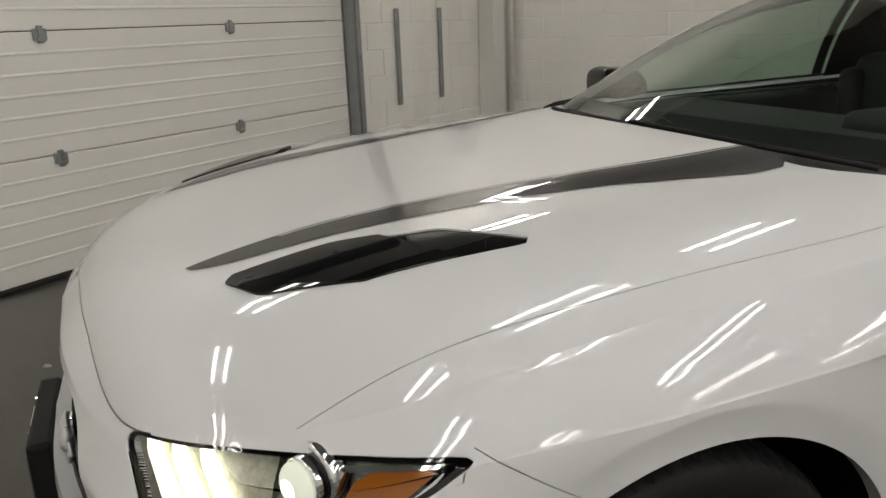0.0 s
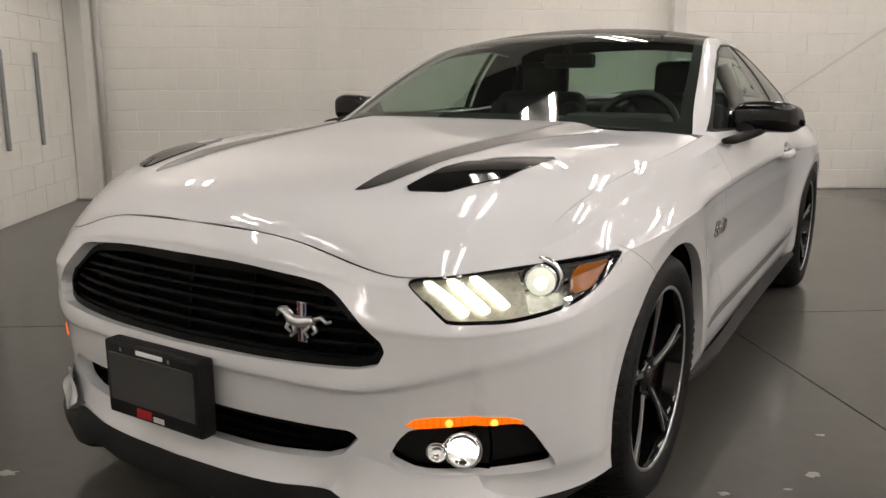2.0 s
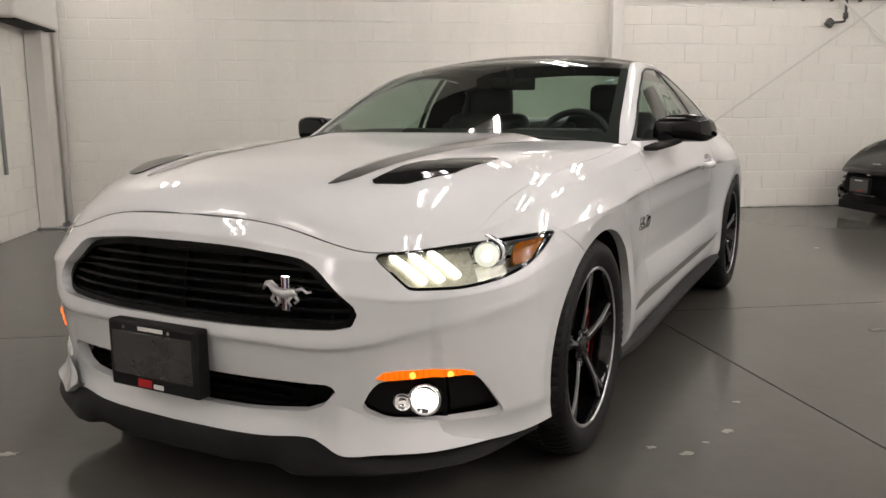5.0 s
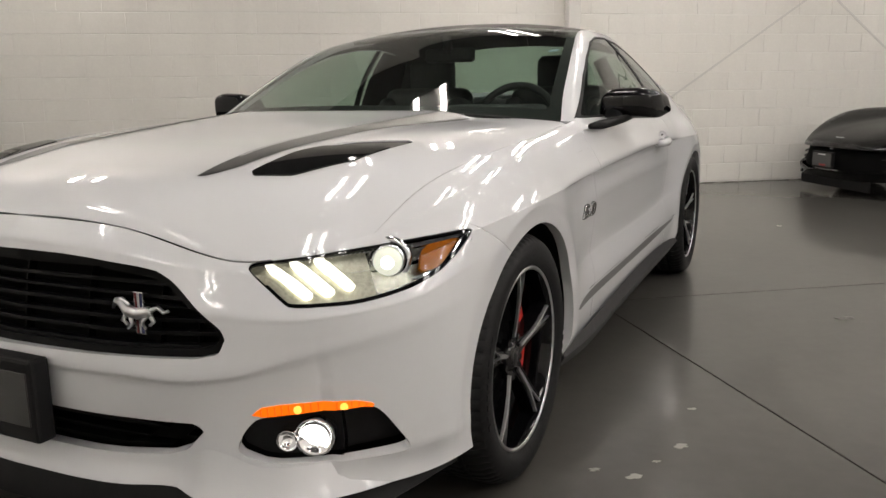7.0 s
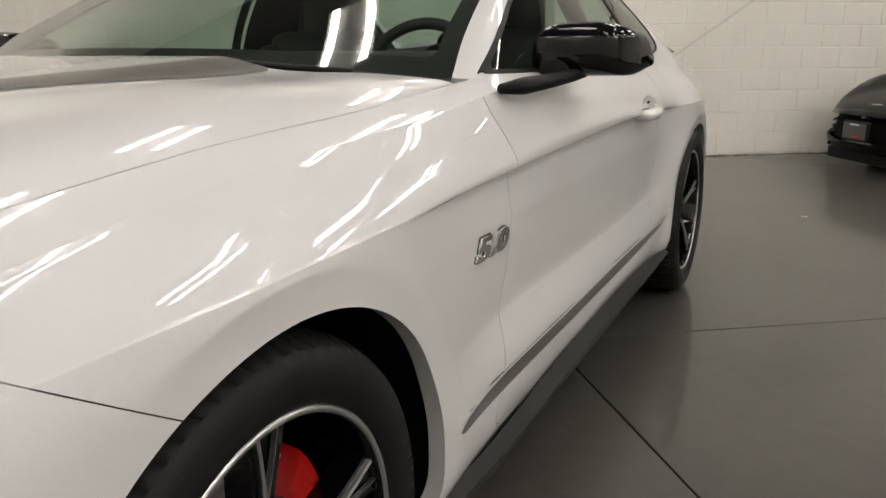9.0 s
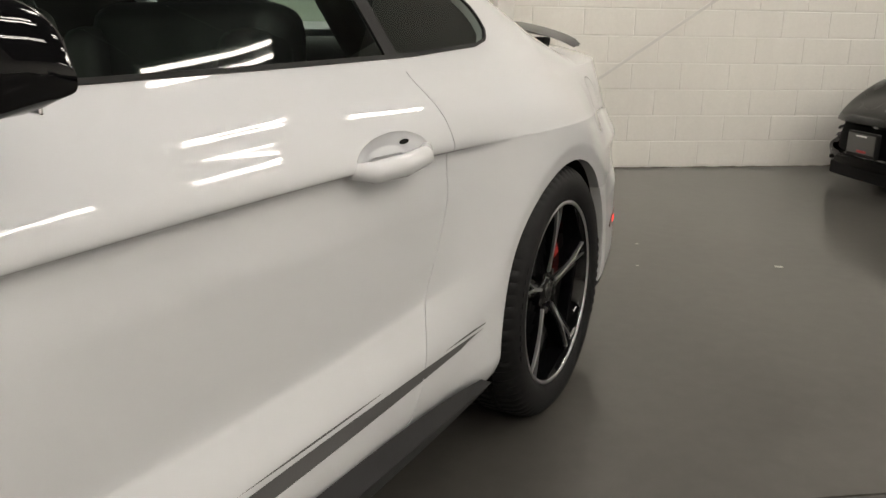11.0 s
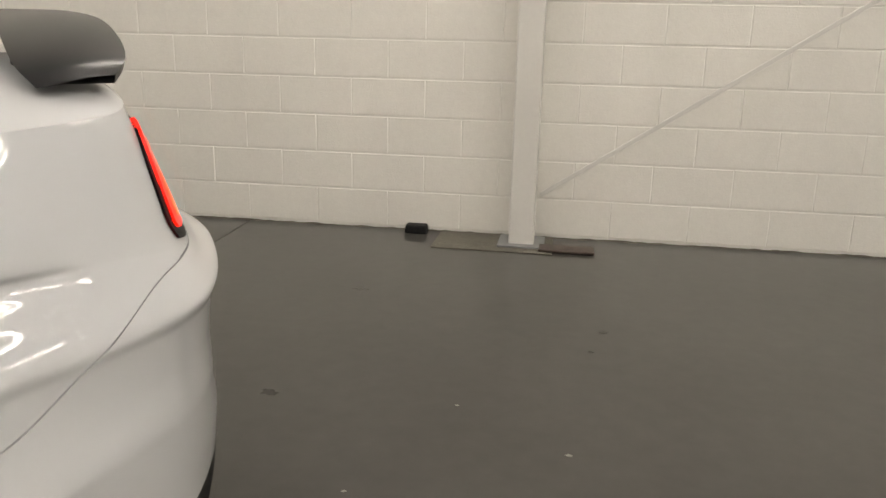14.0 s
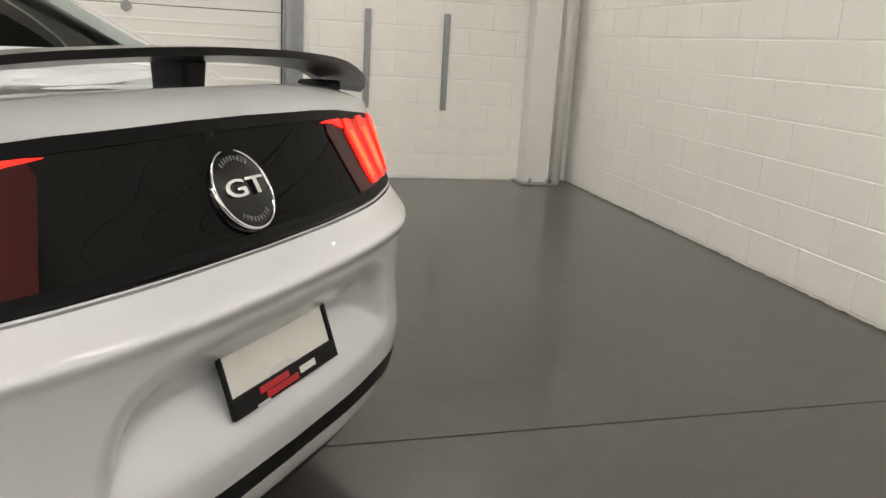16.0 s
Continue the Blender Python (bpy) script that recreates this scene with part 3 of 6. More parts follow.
    for cx, cy, s in ((2.39, 4.602, 0.04), (2.379, 3.574, 0.04), (3.4, 4.3, 0.02), (3.35, 4.1, 0.012), (2.6, 0.6, 0.06)):
        mark(cx, cy, s, damp, "floor_stain", "dark round stain on the floor coating", 0.0008)


# unseen fixtures: some placed by reflections, others, like the last two, added for brightness
LIGHTS = [(x, y) for x in (-2.4, 0.8, 2.9, 4.7, 6.5, 8.6) for y in (-4.7, -2.4, 0.1) if (y > -4 or x < 7) and (x, y) != (6.5, 0.1)] + [(6.8, -0.5)]
LIGHTS += [(-2.4, 4.6), (0.8, 2.45), (2.9, 2.45), (5.5, 2.35), (7.2, 2.4), (9.0, 2.4), (2.1, 4.7), (3.9, 4.3), (7.6, 4.4), (3.8, -3.6), (5.6, -3.6)]


def build_lights():
    tube_mat = glow("lit_tube", (1.0, 0.965, 0.92), LAMP_POWER * 4)
    shell = shader("white_fixture", (0.75, 0.75, 0.74), 0.4)
    first = None
    for x, y in LIGHTS:
        at = pose(x, y, 3.55)
        if first is None:
            first = empty("strip_light", at)
            tagged(first, "white twin-tube strip light hung under the ceiling, placed by reflections and for brightness", "ceiling light", group="ceiling strip lights")
            part("housing", box_bm(0.36, 1.24, 0.05, (0, 0, 0.04), 0.01, 1), shell, first)
            for dx in (-0.125, 0.125):
                part("tube", box_bm(0.055, 1.2, 0.03, (dx, 0, 0.0), 0.01, 2), tube_mat, first, "lit white tube")
            for dy in (-0.5, 0.5):
                part("hanger", bm_of(*tube([(0, dy, 0.06), (0, dy, 1.05)], 0.004, 6)), shell, first)
        else:
            copy_thing(first, at)


room_parts = []
build_room()
build_lights()

# ---- the white coupe ----
CAR_TURN = -35.9
car = empty("sports_coupe", pose(-0.006, -0.011, 0, 0, 0, CAR_TURN))
tagged(car, "pearl-white two-door sports coupe with black roof, charcoal stripes and lit lamps", "car")

SPANS = 22

# belts round the body, from the middle of the nose along the left flank to the middle of the tail
BELTS = [
    [(0, -0.850, 0.232), (0.28, -0.836, 0.232), (0.50, -0.772, 0.214), (0.70, -0.655, 0.22), (0.825, -0.522, 0.226), (0.892, -0.38, 0.23), (0.885, 0.0, 0.20), (0.87, 0.45, 0.19), (0.875, 1.0, 0.20),
     (0.885, 1.7, 0.22), (0.90, 2.3, 0.25), (0.915, 2.72, 0.25), (0.915, 3.1, 0.25), (0.86, 3.42, 0.26), (0.77, 3.57, 0.265), (0.52, 3.70, 0.27), (0.28, 3.74, 0.27), (0, 3.75, 0.27)],
    [(0, -0.824, 0.292), (0.28, -0.810, 0.292), (0.50, -0.758, 0.285), (0.69, -0.640, 0.28), (0.815, -0.50, 0.28), (0.885, -0.36, 0.29), (0.915, 0.0, 0.28), (0.905, 0.45, 0.27), (0.91, 1.0, 0.28),
     (0.92, 1.7, 0.30), (0.925, 2.3, 0.31), (0.95, 2.72, 0.31), (0.93, 3.1, 0.31), (0.875, 3.42, 0.32), (0.775, 3.58, 0.32), (0.53, 3.735, 0.33), (0.28, 3.782, 0.33), (0, 3.79, 0.33)],
    [(0, -0.838, 0.42), (0.28, -0.823, 0.42), (0.50, -0.766, 0.41), (0.69, -0.650, 0.41), (0.813, -0.502, 0.41), (0.888, -0.35, 0.42), (0.925, 0.0, 0.42), (0.916, 0.45, 0.40), (0.918, 1.0, 0.405),
     (0.925, 1.7, 0.41), (0.933, 2.3, 0.42), (0.955, 2.72, 0.43), (0.932, 3.1, 0.44), (0.876, 3.42, 0.45), (0.788, 3.585, 0.455), (0.53, 3.758, 0.45), (0.28, 3.808, 0.44), (0, 3.82, 0.44)],
    [(0, -0.850, 0.495), (0.28, -0.835, 0.493), (0.50, -0.783, 0.488), (0.685, -0.672, 0.53), (0.822, -0.517, 0.572), (0.900, -0.335, 0.600), (0.93, 0.0, 0.56), (0.896, 0.45, 0.50), (0.885, 1.0, 0.497),
     (0.893, 1.7, 0.502), (0.912, 2.3, 0.54), (0.955, 2.72, 0.57), (0.928, 3.1, 0.53), (0.876, 3.425, 0.552), (0.790, 3.592, 0.557), (0.53, 3.750, 0.545), (0.28, 3.806, 0.54), (0, 3.818, 0.54)],
    [(0, -0.825, 0.66), (0.28, -0.81, 0.65), (0.50, -0.767, 0.625), (0.685, -0.674, 0.607), (0.826, -0.50, 0.627), (0.890, -0.32, 0.672), (0.925, 0.0, 0.68), (0.902, 0.45, 0.68), (0.897, 1.0, 0.69),
     (0.905, 1.7, 0.70), (0.912, 2.3, 0.70), (0.945, 2.72, 0.70), (0.91, 3.1, 0.69), (0.862, 3.42, 0.69), (0.797, 3.602, 0.70), (0.53, 3.766, 0.712), (0.28, 3.820, 0.716), (0, 3.832, 0.716)],
    [(0, -0.80, 0.75), (0.28, -0.785, 0.735), (0.50, -0.73, 0.70), (0.665, -0.63, 0.69), (0.80, -0.46, 0.705), (0.862, -0.30, 0.737), (0.895, 0.0, 0.762), (0.908, 0.45, 0.769), (0.912, 1.0, 0.787),
     (0.92, 1.7, 0.805), (0.918, 2.3, 0.80), (0.928, 2.72, 0.80), (0.88, 3.1, 0.80), (0.822, 3.42, 0.79), (0.757, 3.590, 0.772), (0.515, 3.698, 0.765), (0.27, 3.735, 0.765), (0, 3.745, 0.765)],
    [(0, -0.765, 0.792), (0.28, -0.745, 0.777), (0.545, -0.695, 0.714), (0.66, -0.595, 0.729), (0.77, -0.42, 0.766), (0.815, -0.27, 0.805), (0.835, 0.0, 0.85), (0.845, 0.45, 0.885), (0.86, 1.0, 0.935),
     (0.865, 1.7, 0.945), (0.845, 2.3, 0.945), (0.86, 2.72, 0.925), (0.82, 3.1, 0.93), (0.767, 3.435, 0.940), (0.714, 3.552, 0.951), (0.48, 3.592, 0.995), (0.26, 3.618, 1.012), (0, 3.630, 1.016)],
]
ARCHES = ((0.03, 0.336, 0.385, 0.366), (2.725, 0.338, 0.392, 0.366))
ROWS_ACROSS = 11


def arch(y, z, k):
    cy, cz, a, b = ARCHES[k]
    return np.hypot((y - cy) / a, (z - cz) / b) - 1


FLARE = curve1([(-0.42, 0.898), (-0.25, 0.918), (0.0, 0.934), (0.25, 0.934), (0.45, 0.922), (0.7, 0.915), (2.1, 0.925), (2.35, 0.942), (2.6, 0.958), (2.85, 0.958), (3.05, 0.945), (3.3, 0.915)])


def ramp(v, a, b):
    return np.clip((v - a) / (b - a), 0, 1)


def inward(line, amount):
    """A belt moved towards the inside of the car, square to its run in plan."""
    way = np.gradient(line[:, :2], axis=0)
    way /= np.maximum(np.linalg.norm(way, axis=1), 1e-9)[:, None]
    out = line.copy()
    out[:, 0] -= way[:, 1] * amount
    out[:, 1] += way[:, 0] * amount
    return out


def body_grids():
    lines = [spline(b, SPANS) for b in BELTS]                    # belt, station, 3
    # helper belts close under the creases: chin fold, tail folds, and the sharp undercut of the flank
    y = lines[3][:, 1]
    nose, rear = 1 - ramp(y, -0.36, -0.16), ramp(y, 3.12, 3.34)
    chin = inward(lines[3] * 0.80 + lines[2] * 0.20, 0.0035 * nose)
    dip = inward(lines[3] * 0.58 + lines[4] * 0.42, 0.007 * rear)
    shelf = inward(lines[3] * 0.15 + lines[4] * 0.85, 0.0045 * rear)
    crest = lines[5]
    y = crest[:, 1]
    fade = ramp(y, 0.26, 0.62) * (1 - ramp(y, 2.04, 2.40)) + 0.5 * ramp(y, 3.04, 3.20) * (1 - ramp(y, 3.34, 3.47))
    fade = np.where(crest[:, 0] > 0.8, fade, 0)
    deeper = inward(crest * 0.56 + lines[4] * 0.44, 0.014 * fade)
    under = inward(crest * 0.89 + lines[4] * 0.11, 0.019 * fade)
    plain = np.array([*lines[:3], chin, lines[3], dip, shelf, lines[4], deeper, under, *lines[5:]])
    haunch = inward(np.array([spline(plain[:, s], 2)[-2] for s in range(plain.shape[1])]), -0.011 * ramp(y, 1.75, 2.25) * (1 - ramp(y, 3.0, 3.3)) * (crest[:, 0] > 0.8))
    lines = np.array([*lines[:3], chin, lines[3], dip, shelf, lines[4], deeper, under, lines[5], haunch, lines[6]])
    rows = np.array([spline(lines[:, s], ROWS_ACROSS) for s in range(lines.shape[1])])
    # flared lip round each wheel opening: a flat band with a crest where it meets the body side
    top_fade = (1 - ramp(np.linspace(0, 1, rows.shape[1]), 0.822, 1.0))[None, :] ** 0.7
    for k, edge in ((0, 0.135), (1, 0.105)):
        x, y, z = rows[..., 0], rows[..., 1], rows[..., 2]
        d = arch(y, z, k)
        out = np.maximum(FLARE(y) - x, 0) * (np.abs(x) > 0.7)
        swell = np.where(d < edge, 1 + 0.25 * (d - edge) / edge, (1 - ramp(d, edge, edge + 0.80)) ** 1.7)
        rows[..., 0] = x + out * swell * top_fade * ramp(z, 0.20, 0.30)
    left = rows
    right = rows[:, ::-1].copy()
    right[..., 0] *= -1
    return left, right, lines[-1]


LEFT, RIGHT, EDGE = body_grids()
EY = EDGE[:, 1]
HOOD_MID = curve1([(-0.765, 0.792), (-0.72, 0.825), (-0.62, 0.865), (-0.5, 0.887), (-0.3, 0.918), (0, 0.944), (0.3, 0.963), (0.62, 0.982), (0.9, 0.99)])
DECK_MID = curve1([(3.05, 1.03), (3.2, 1.014), (3.35, 1.012), (3.5, 1.013), (3.58, 1.015), (3.63, 1.017)])
GLASS_MID = curve1([(0.56, 0.972), (0.8, 1.070), (1.1, 1.192), (1.5, 1.334), (1.7, 1.366), (1.95, 1.380), (2.2, 1.366), (2.45, 1.322), (2.75, 1.20), (3.06, 1.03)])
MID_SHIFT = curve1([(0.8, -0.22), (1.58, -0.09), (2.0, -0.05), (2.6, -0.03), (3.1, -0.04)])
RAIL_X = curve1([(0.78, 0.79), (0.9, 0.757), (1.1, 0.715), (1.3, 0.672), (1.5, 0.628), (1.65, 0.605), (1.8, 0.598), (2.0, 0.595), (2.3, 0.597), (2.6, 0.622), (2.9, 0.67), (3.12, 0.71)])
RAIL_Z = curve1([(0.78, 0.932), (0.9, 1.010), (1.1, 1.12), (1.3, 1.214), (1.5, 1.282), (1.65, 1.308), (1.8, 1.317), (2.0, 1.315), (2.3, 1.286), (2.6, 1.198), (2.9, 1.068), (3.12, 0.985)])


def cap(rows, mid, power, n=36):
    out = []
    for x, y, z in rows:
        p = float(power(y))
        u = np.sin(np.linspace(1, -1, 2 * n + 1) * math.pi / 2)
        zc = float(mid(y))
        zz = z + (zc - z) * (1 - np.abs(u) ** p)
        out.append(np.stack([x * u, np.full_like(u, y), zz], -1))
    return np.array(out)


hood_rows = EDGE[(EY < 0.92) & (np.arange(len(EY)) < len(EY) // 2)]
deck_rows = EDGE[(EY > 3.0) & (np.arange(len(EY)) > len(EY) // 2)]
HOOD = cap(hood_rows, HOOD_MID, curve1([(-0.8, 3.0), (-0.6, 4.3), (-0.5, 5.5), (-0.3, 6.8), (0.1, 7.0), (0.9, 6.0)]))
hx = np.abs(HOOD[..., 0])
hy = HOOD[..., 1]
# raised middle of the bonnet between two soft creases
foot, crest_x = 0.365 + 0.165 * (hy + 0.6), 0.325 + 0.078 * (hy + 0.6)
dome = np.clip((foot - hx) / np.maximum(foot - crest_x, 0.03), 0, 1)
dome = dome * dome * (3 - 2 * dome)
rise = np.clip((hy + 0.60) / 1.05, 0, 1) ** 2.2
HOOD[..., 2] += 0.010 * dome * rise - 0.013 * (1 - dome) * rise * (1 - ramp(hx, 0.60, 0.80))
DECK = cap(deck_rows, DECK_MID, lambda y: 4.0)

cab_rows = EDGE[(EY > 0.77) & (EY < 3.14) & (EDGE[:, 0] > 0.7)]
SIDE_L, CANOPY = [], []
for ex, ey, ez in cab_rows:
    rx, rz = float(RAIL_X(ey)), float(RAIL_Z(ey))
    t = np.linspace(0, 1, 15)
    bulge = 0.022 * np.sin(math.pi * t) * min(1, max(0, (rz - ez) / 0.2))
    SIDE_L.append(np.stack([ex + (rx - ex) * t + bulge, np.full_like(t, ey), ez + (rz - ez) * t + bulge * 0.3], -1))
    yc = ey + float(MID_SHIFT(ey))
    zc = float(GLASS_MID(yc))
    u = np.linspace(1, -1, 61)
    CANOPY.append(np.stack([rx * u, yc + (ey - yc) * u**2, zc - (zc - rz) * np.abs(u) ** 2.3], -1))
SIDE_L, CANOPY = np.array(SIDE_L), np.array(CANOPY)
SIDE_R = SIDE_L[:, ::-1].copy()
SIDE_R[..., 0] *= -1

whole = Skin.grids([LEFT, RIGHT, HOOD, DECK, SIDE_L, SIDE_R, CANOPY])

from_whole = {tuple(np.round(v, 4)): n for v, n in zip(whole.v, whole.n)}


def sheet(grids):
    s = Skin.grids(grids)
    s.n = np.array([from_whole[tuple(np.round(v, 4))] for v in s.v])
    return s


flank = sheet([LEFT, RIGHT])
hood_skin = sheet([HOOD])
deck_skin = sheet([DECK])
side_skin = sheet([SIDE_L, SIDE_R])
canopy_skin = sheet([CANOPY])
GAP = 0.0014
# wheel openings
for k in (0, 1):
    flank = flank.keep(lambda x, y, z: np.where(np.abs(x) > 0.6, arch(y, z, k), 1.0))

nose, flank = flank.split(lambda x, y, z: np.where(y < 0.2, 1.0, -1.0) * (np.abs(y - 0.2) + 1e-6))
mid_body, tail = flank.split(lambda x, y, z: 2.45 - y)

# nose: lamps, grilles and fog pockets
HEAD = rounded([(-0.150, 0.712), (-0.05, 0.638), (-0.03, 0.626), (0.144, 0.624), (0.24, 0.632), (0.34, 0.645), (0.44, 0.668), (0.52, 0.70), (0.605, 0.746), (0.40, 0.738), (0.17, 0.727), (0.0, 0.718)], 2)
GRILLE = rounded([(-0.20, 0.724), (0.0, 0.727), (0.20, 0.724), (0.385, 0.704), (0.43, 0.682), (0.485, 0.635), (0.549, 0.578), (0.530, 0.530), (0.3, 0.527), (0, 0.524), (-0.3, 0.527), (-0.530, 0.530), (-0.549, 0.578), (-0.485, 0.635), (-0.43, 0.682), (-0.385, 0.704)], 1)
LOW_GRILLE = rounded([(0, 0.39), (0.3, 0.39), (0.50, 0.385), (0.435, 0.313), (0.25, 0.300), (0, 0.297), (-0.25, 0.300), (-0.435, 0.313), (-0.50, 0.385), (-0.3, 0.39)], 1)
FOG = rounded([(0.562, 0.370), (0.588, 0.398), (0.70, 0.404), (0.782, 0.408), (0.80, 0.385), (0.842, 0.295), (0.82, 0.290), (0.70, 0.286), (0.60, 0.290), (0.545, 0.318), (0.545, 0.335)], 1)


def head_field(x, y, z):
    return np.where(y < -0.15, inside(np.abs(x) + y, z, HEAD), -1.0)


def front_field(poly, two_sided=True):
    return lambda x, y, z: np.where(y < -0.35, inside(np.abs(x) if two_sided else x, z, poly), -1.0)


lamp_lens, nose = nose.split(head_field)
grille_cut, nose = nose.split(front_field(GRILLE, False))
low_cut, nose = nose.split(front_field(LOW_GRILLE, False))
fog_cut, nose = nose.split(front_field(FOG))


def bumper_line(x, y, z):
    """Positive behind the seam between bumper and wing."""
    f = (y + 0.27) + (z - 0.736) * (0.134 / 0.083)
    return np.where((y > -0.60) & (z > 0.715) & (np.abs(x) + y < 0.575), np.abs(f) + 0.01, f)


wing_front, bumper = nose.split(lambda x, y, z: bumper_line(x, y, z) - GAP)
bumper = bumper.keep(lambda x, y, z: -bumper_line(x, y, z) - GAP)
bumper.ob("front_bumper", PAINT, car, "pearl-white front bumper", 0.03)

# bonnet
HOOD_SIDE = curve1([(-0.9, 0.69), (-0.60, 0.70), (-0.53, 0.725), (-0.43, 0.748), (-0.25, 0.772), (0, 0.788), (0.4, 0.798), (0.7, 0.80)])


def hood_rear(x):
    return 0.505 + 0.20 * np.clip((np.abs(x) - 0.40) / 0.38, 0, 1) ** 2


NOSE_LINE = np.array([*EDGE[:len(EDGE) // 2, :2], *(EDGE[:len(EDGE) // 2, :2] * [-1, 1])[::-1]])
bonnet = hood_skin.keep(lambda x, y, z: np.where((y < -0.66) & (np.abs(x) < 0.60), inside(x, y, NOSE_LINE) - 0.0014, 1.0)).keep(lambda x, y, z: HOOD_SIDE(y) - np.abs(x) - 0.0006).keep(lambda x, y, z: hood_rear(x) - y)
wing_top = hood_skin.keep(lambda x, y, z: np.abs(x) - HOOD_SIDE(y) - 0.0006).keep(lambda x, y, z: 0.80 - y + (np.abs(x) - 0.79) * 0.6)
VENT = rounded([(0.438, -0.535), (0.53, -0.487), (0.608, -0.345), (0.637, -0.06), (0.498, -0.185), (0.448, -0.355)], 0)
vent_cut, bonnet = bonnet.split(lambda x, y, z: inside(np.abs(x), y, VENT))
bonnet.ob("bonnet", PAINT, car, "pearl-white bonnet with two black louvres", 0.02)
# painted strips added under the bonnet gap so its shade stays faint
for sign in (1, -1):
    seam_strip = hood_skin.keep(lambda x, y, z: np.minimum(0.012 - np.abs(np.abs(x) - HOOD_SIDE(y)), 0.62 - y)).keep(lambda x, y, z: np.minimum(sign * x - 0.5, y + 0.62))
    seam_strip.shifted(-0.004).ob("bonnet_seam_backing", PAINT, car, depth=0.0)
STRIPES = [(0.343, -0.62), (0.388, -0.50), (0.405, -0.38), (0.418, -0.20), (0.434, 0.0), (0.465, 0.17), (0.535, 0.42), (0.535, 0.52), (0.412, 0.52), (0.405, 0.42), (0.368, 0.17), (0.342, 0.0), (0.326, -0.20), (0.322, -0.36), (0.327, -0.48)]
stripe = bonnet.keep(lambda x, y, z: inside(np.abs(x), y, STRIPES))
STRIPE_IN = curve1([(-0.62, 0.343), (-0.48, 0.327), (-0.36, 0.322), (-0.20, 0.326), (0.0, 0.342), (0.17, 0.368), (0.42, 0.405), (0.52, 0.412)])
hair = stripe.keep(lambda x, y, z: np.minimum(STRIPE_IN(y) + 0.005 - np.abs(x), y + 0.42))
stripe = stripe.keep(lambda x, y, z: np.abs(x) - STRIPE_IN(y) - np.where(y > -0.42, 0.011, 0.0))
for sign in (1, -1):
    stripe.keep(lambda x, y, z: sign * x).shifted(0.0015).ob("bonnet_stripe", STRIPE, car, "charcoal vinyl stripe tapering to a point", 0.0)
    hair.keep(lambda x, y, z: sign * x).shifted(0.0015).ob("bonnet_pin_stripe", STRIPE, car, "thin charcoal line beside the stripe", 0.0)
    v = vent_cut.keep(lambda x, y, z: sign * x)
    louvre = v.shifted(-0.003).ob("louvre", BLACK_PAINT, car, "gloss black bonnet louvre", 0.0)
    v.keep(lambda x, y, z: -0.25 - y + 0.5 * (np.abs(x) - 0.53)).shifted(0.004).ob("louvre_blade", BLACK_PAINT, louvre, depth=0.008)

# wings, doors, quarters
DOOR = rounded([(0.738, 1.2), (0.735, 0.945), (0.714, 0.90), (0.755, 0.80), (0.762, 0.70), (0.76, 0.60), (0.70, 0.41), (0.66, 0.31), (0.68, 0.262), (1.94, 0.285), (1.985, 0.38), (2.02, 0.474), (2.118, 0.70), (2.122, 0.80), (2.105, 0.87), (2.04, 0.955), (2.0, 1.2)], 1)


def door_field(x, y, z):
    return inside(y, z, DOOR)


door_skin = mid_body.keep(lambda x, y, z: door_field(x, y, z) - GAP)


def cup_field(x, y, z):
    return 1 - np.hypot((y - 1.90) / 0.116, (z - 0.816 - 0.03 * (y - 1.9)) / 0.039)


handle_cup, door_skin = door_skin.split(cup_field)
rest = mid_body.keep(lambda x, y, z: -door_field(x, y, z) - GAP)
wing_back = rest.keep(lambda x, y, z: 1.3 - y)
# body-coloured backing added behind the door gap to lighten its shade
for sign in (1, -1):
    mid_body.keep(lambda x, y, z: 0.012 - np.abs(door_field(x, y, z))).keep(lambda x, y, z: sign * x).shifted(-0.0045).ob("door_seam_backing", PAINT, car, depth=0.0)
quarter_front = rest.keep(lambda x, y, z: y - 1.3)

SEAM = curve1([(2.9, 0.575), (3.016, 0.584), (3.2, 0.598), (3.326, 0.621), (3.43, 0.676), (3.57, 0.752), (3.62, 0.758), (3.9, 0.757)])


def seam_field(x, y, z):
    return z - SEAM(y)


PANEL = rounded([(0.60, 0.762), (0.738, 0.770), (0.748, 0.80), (0.720, 0.885), (0.688, 0.928), (0.40, 0.958), (0, 0.967), (-0.40, 0.958), (-0.688, 0.928), (-0.720, 0.885), (-0.748, 0.80), (-0.738, 0.770), (-0.60, 0.762), (0, 0.760)], 1)
tail_panel, tail = tail.split(lambda x, y, z: np.where(y > 3.43, inside(x, z, PANEL), -1.0))
# added backing that lightens the shade in the bumper seam
for sign in (1, -1):
    tail.keep(lambda x, y, z: np.minimum(0.012 - np.abs(seam_field(x, y, z)), 3.6 - y)).keep(lambda x, y, z: sign * x - 0.5).shifted(-0.0045).ob("bumper_seam_backing", PAINT, car, depth=0.0)
upper = tail.keep(lambda x, y, z: seam_field(x, y, z) - GAP)
lower = tail.keep(lambda x, y, z: -seam_field(x, y, z) - GAP)
rear_bumper = lower.keep(lambda x, y, z: y - 2.80)
sill_tail = lower.keep(lambda x, y, z: 2.80 - y)
VALANCE = curve1([(3.0, 0.235), (3.08, 0.262), (3.25, 0.30), (3.40, 0.352), (3.50, 0.385), (3.62, 0.405), (3.72, 0.412), (3.9, 0.418)])
diffuser, rear_bumper = rear_bumper.split(lambda x, y, z: np.where(y > 3.02, VALANCE(y) - z, -1.0))
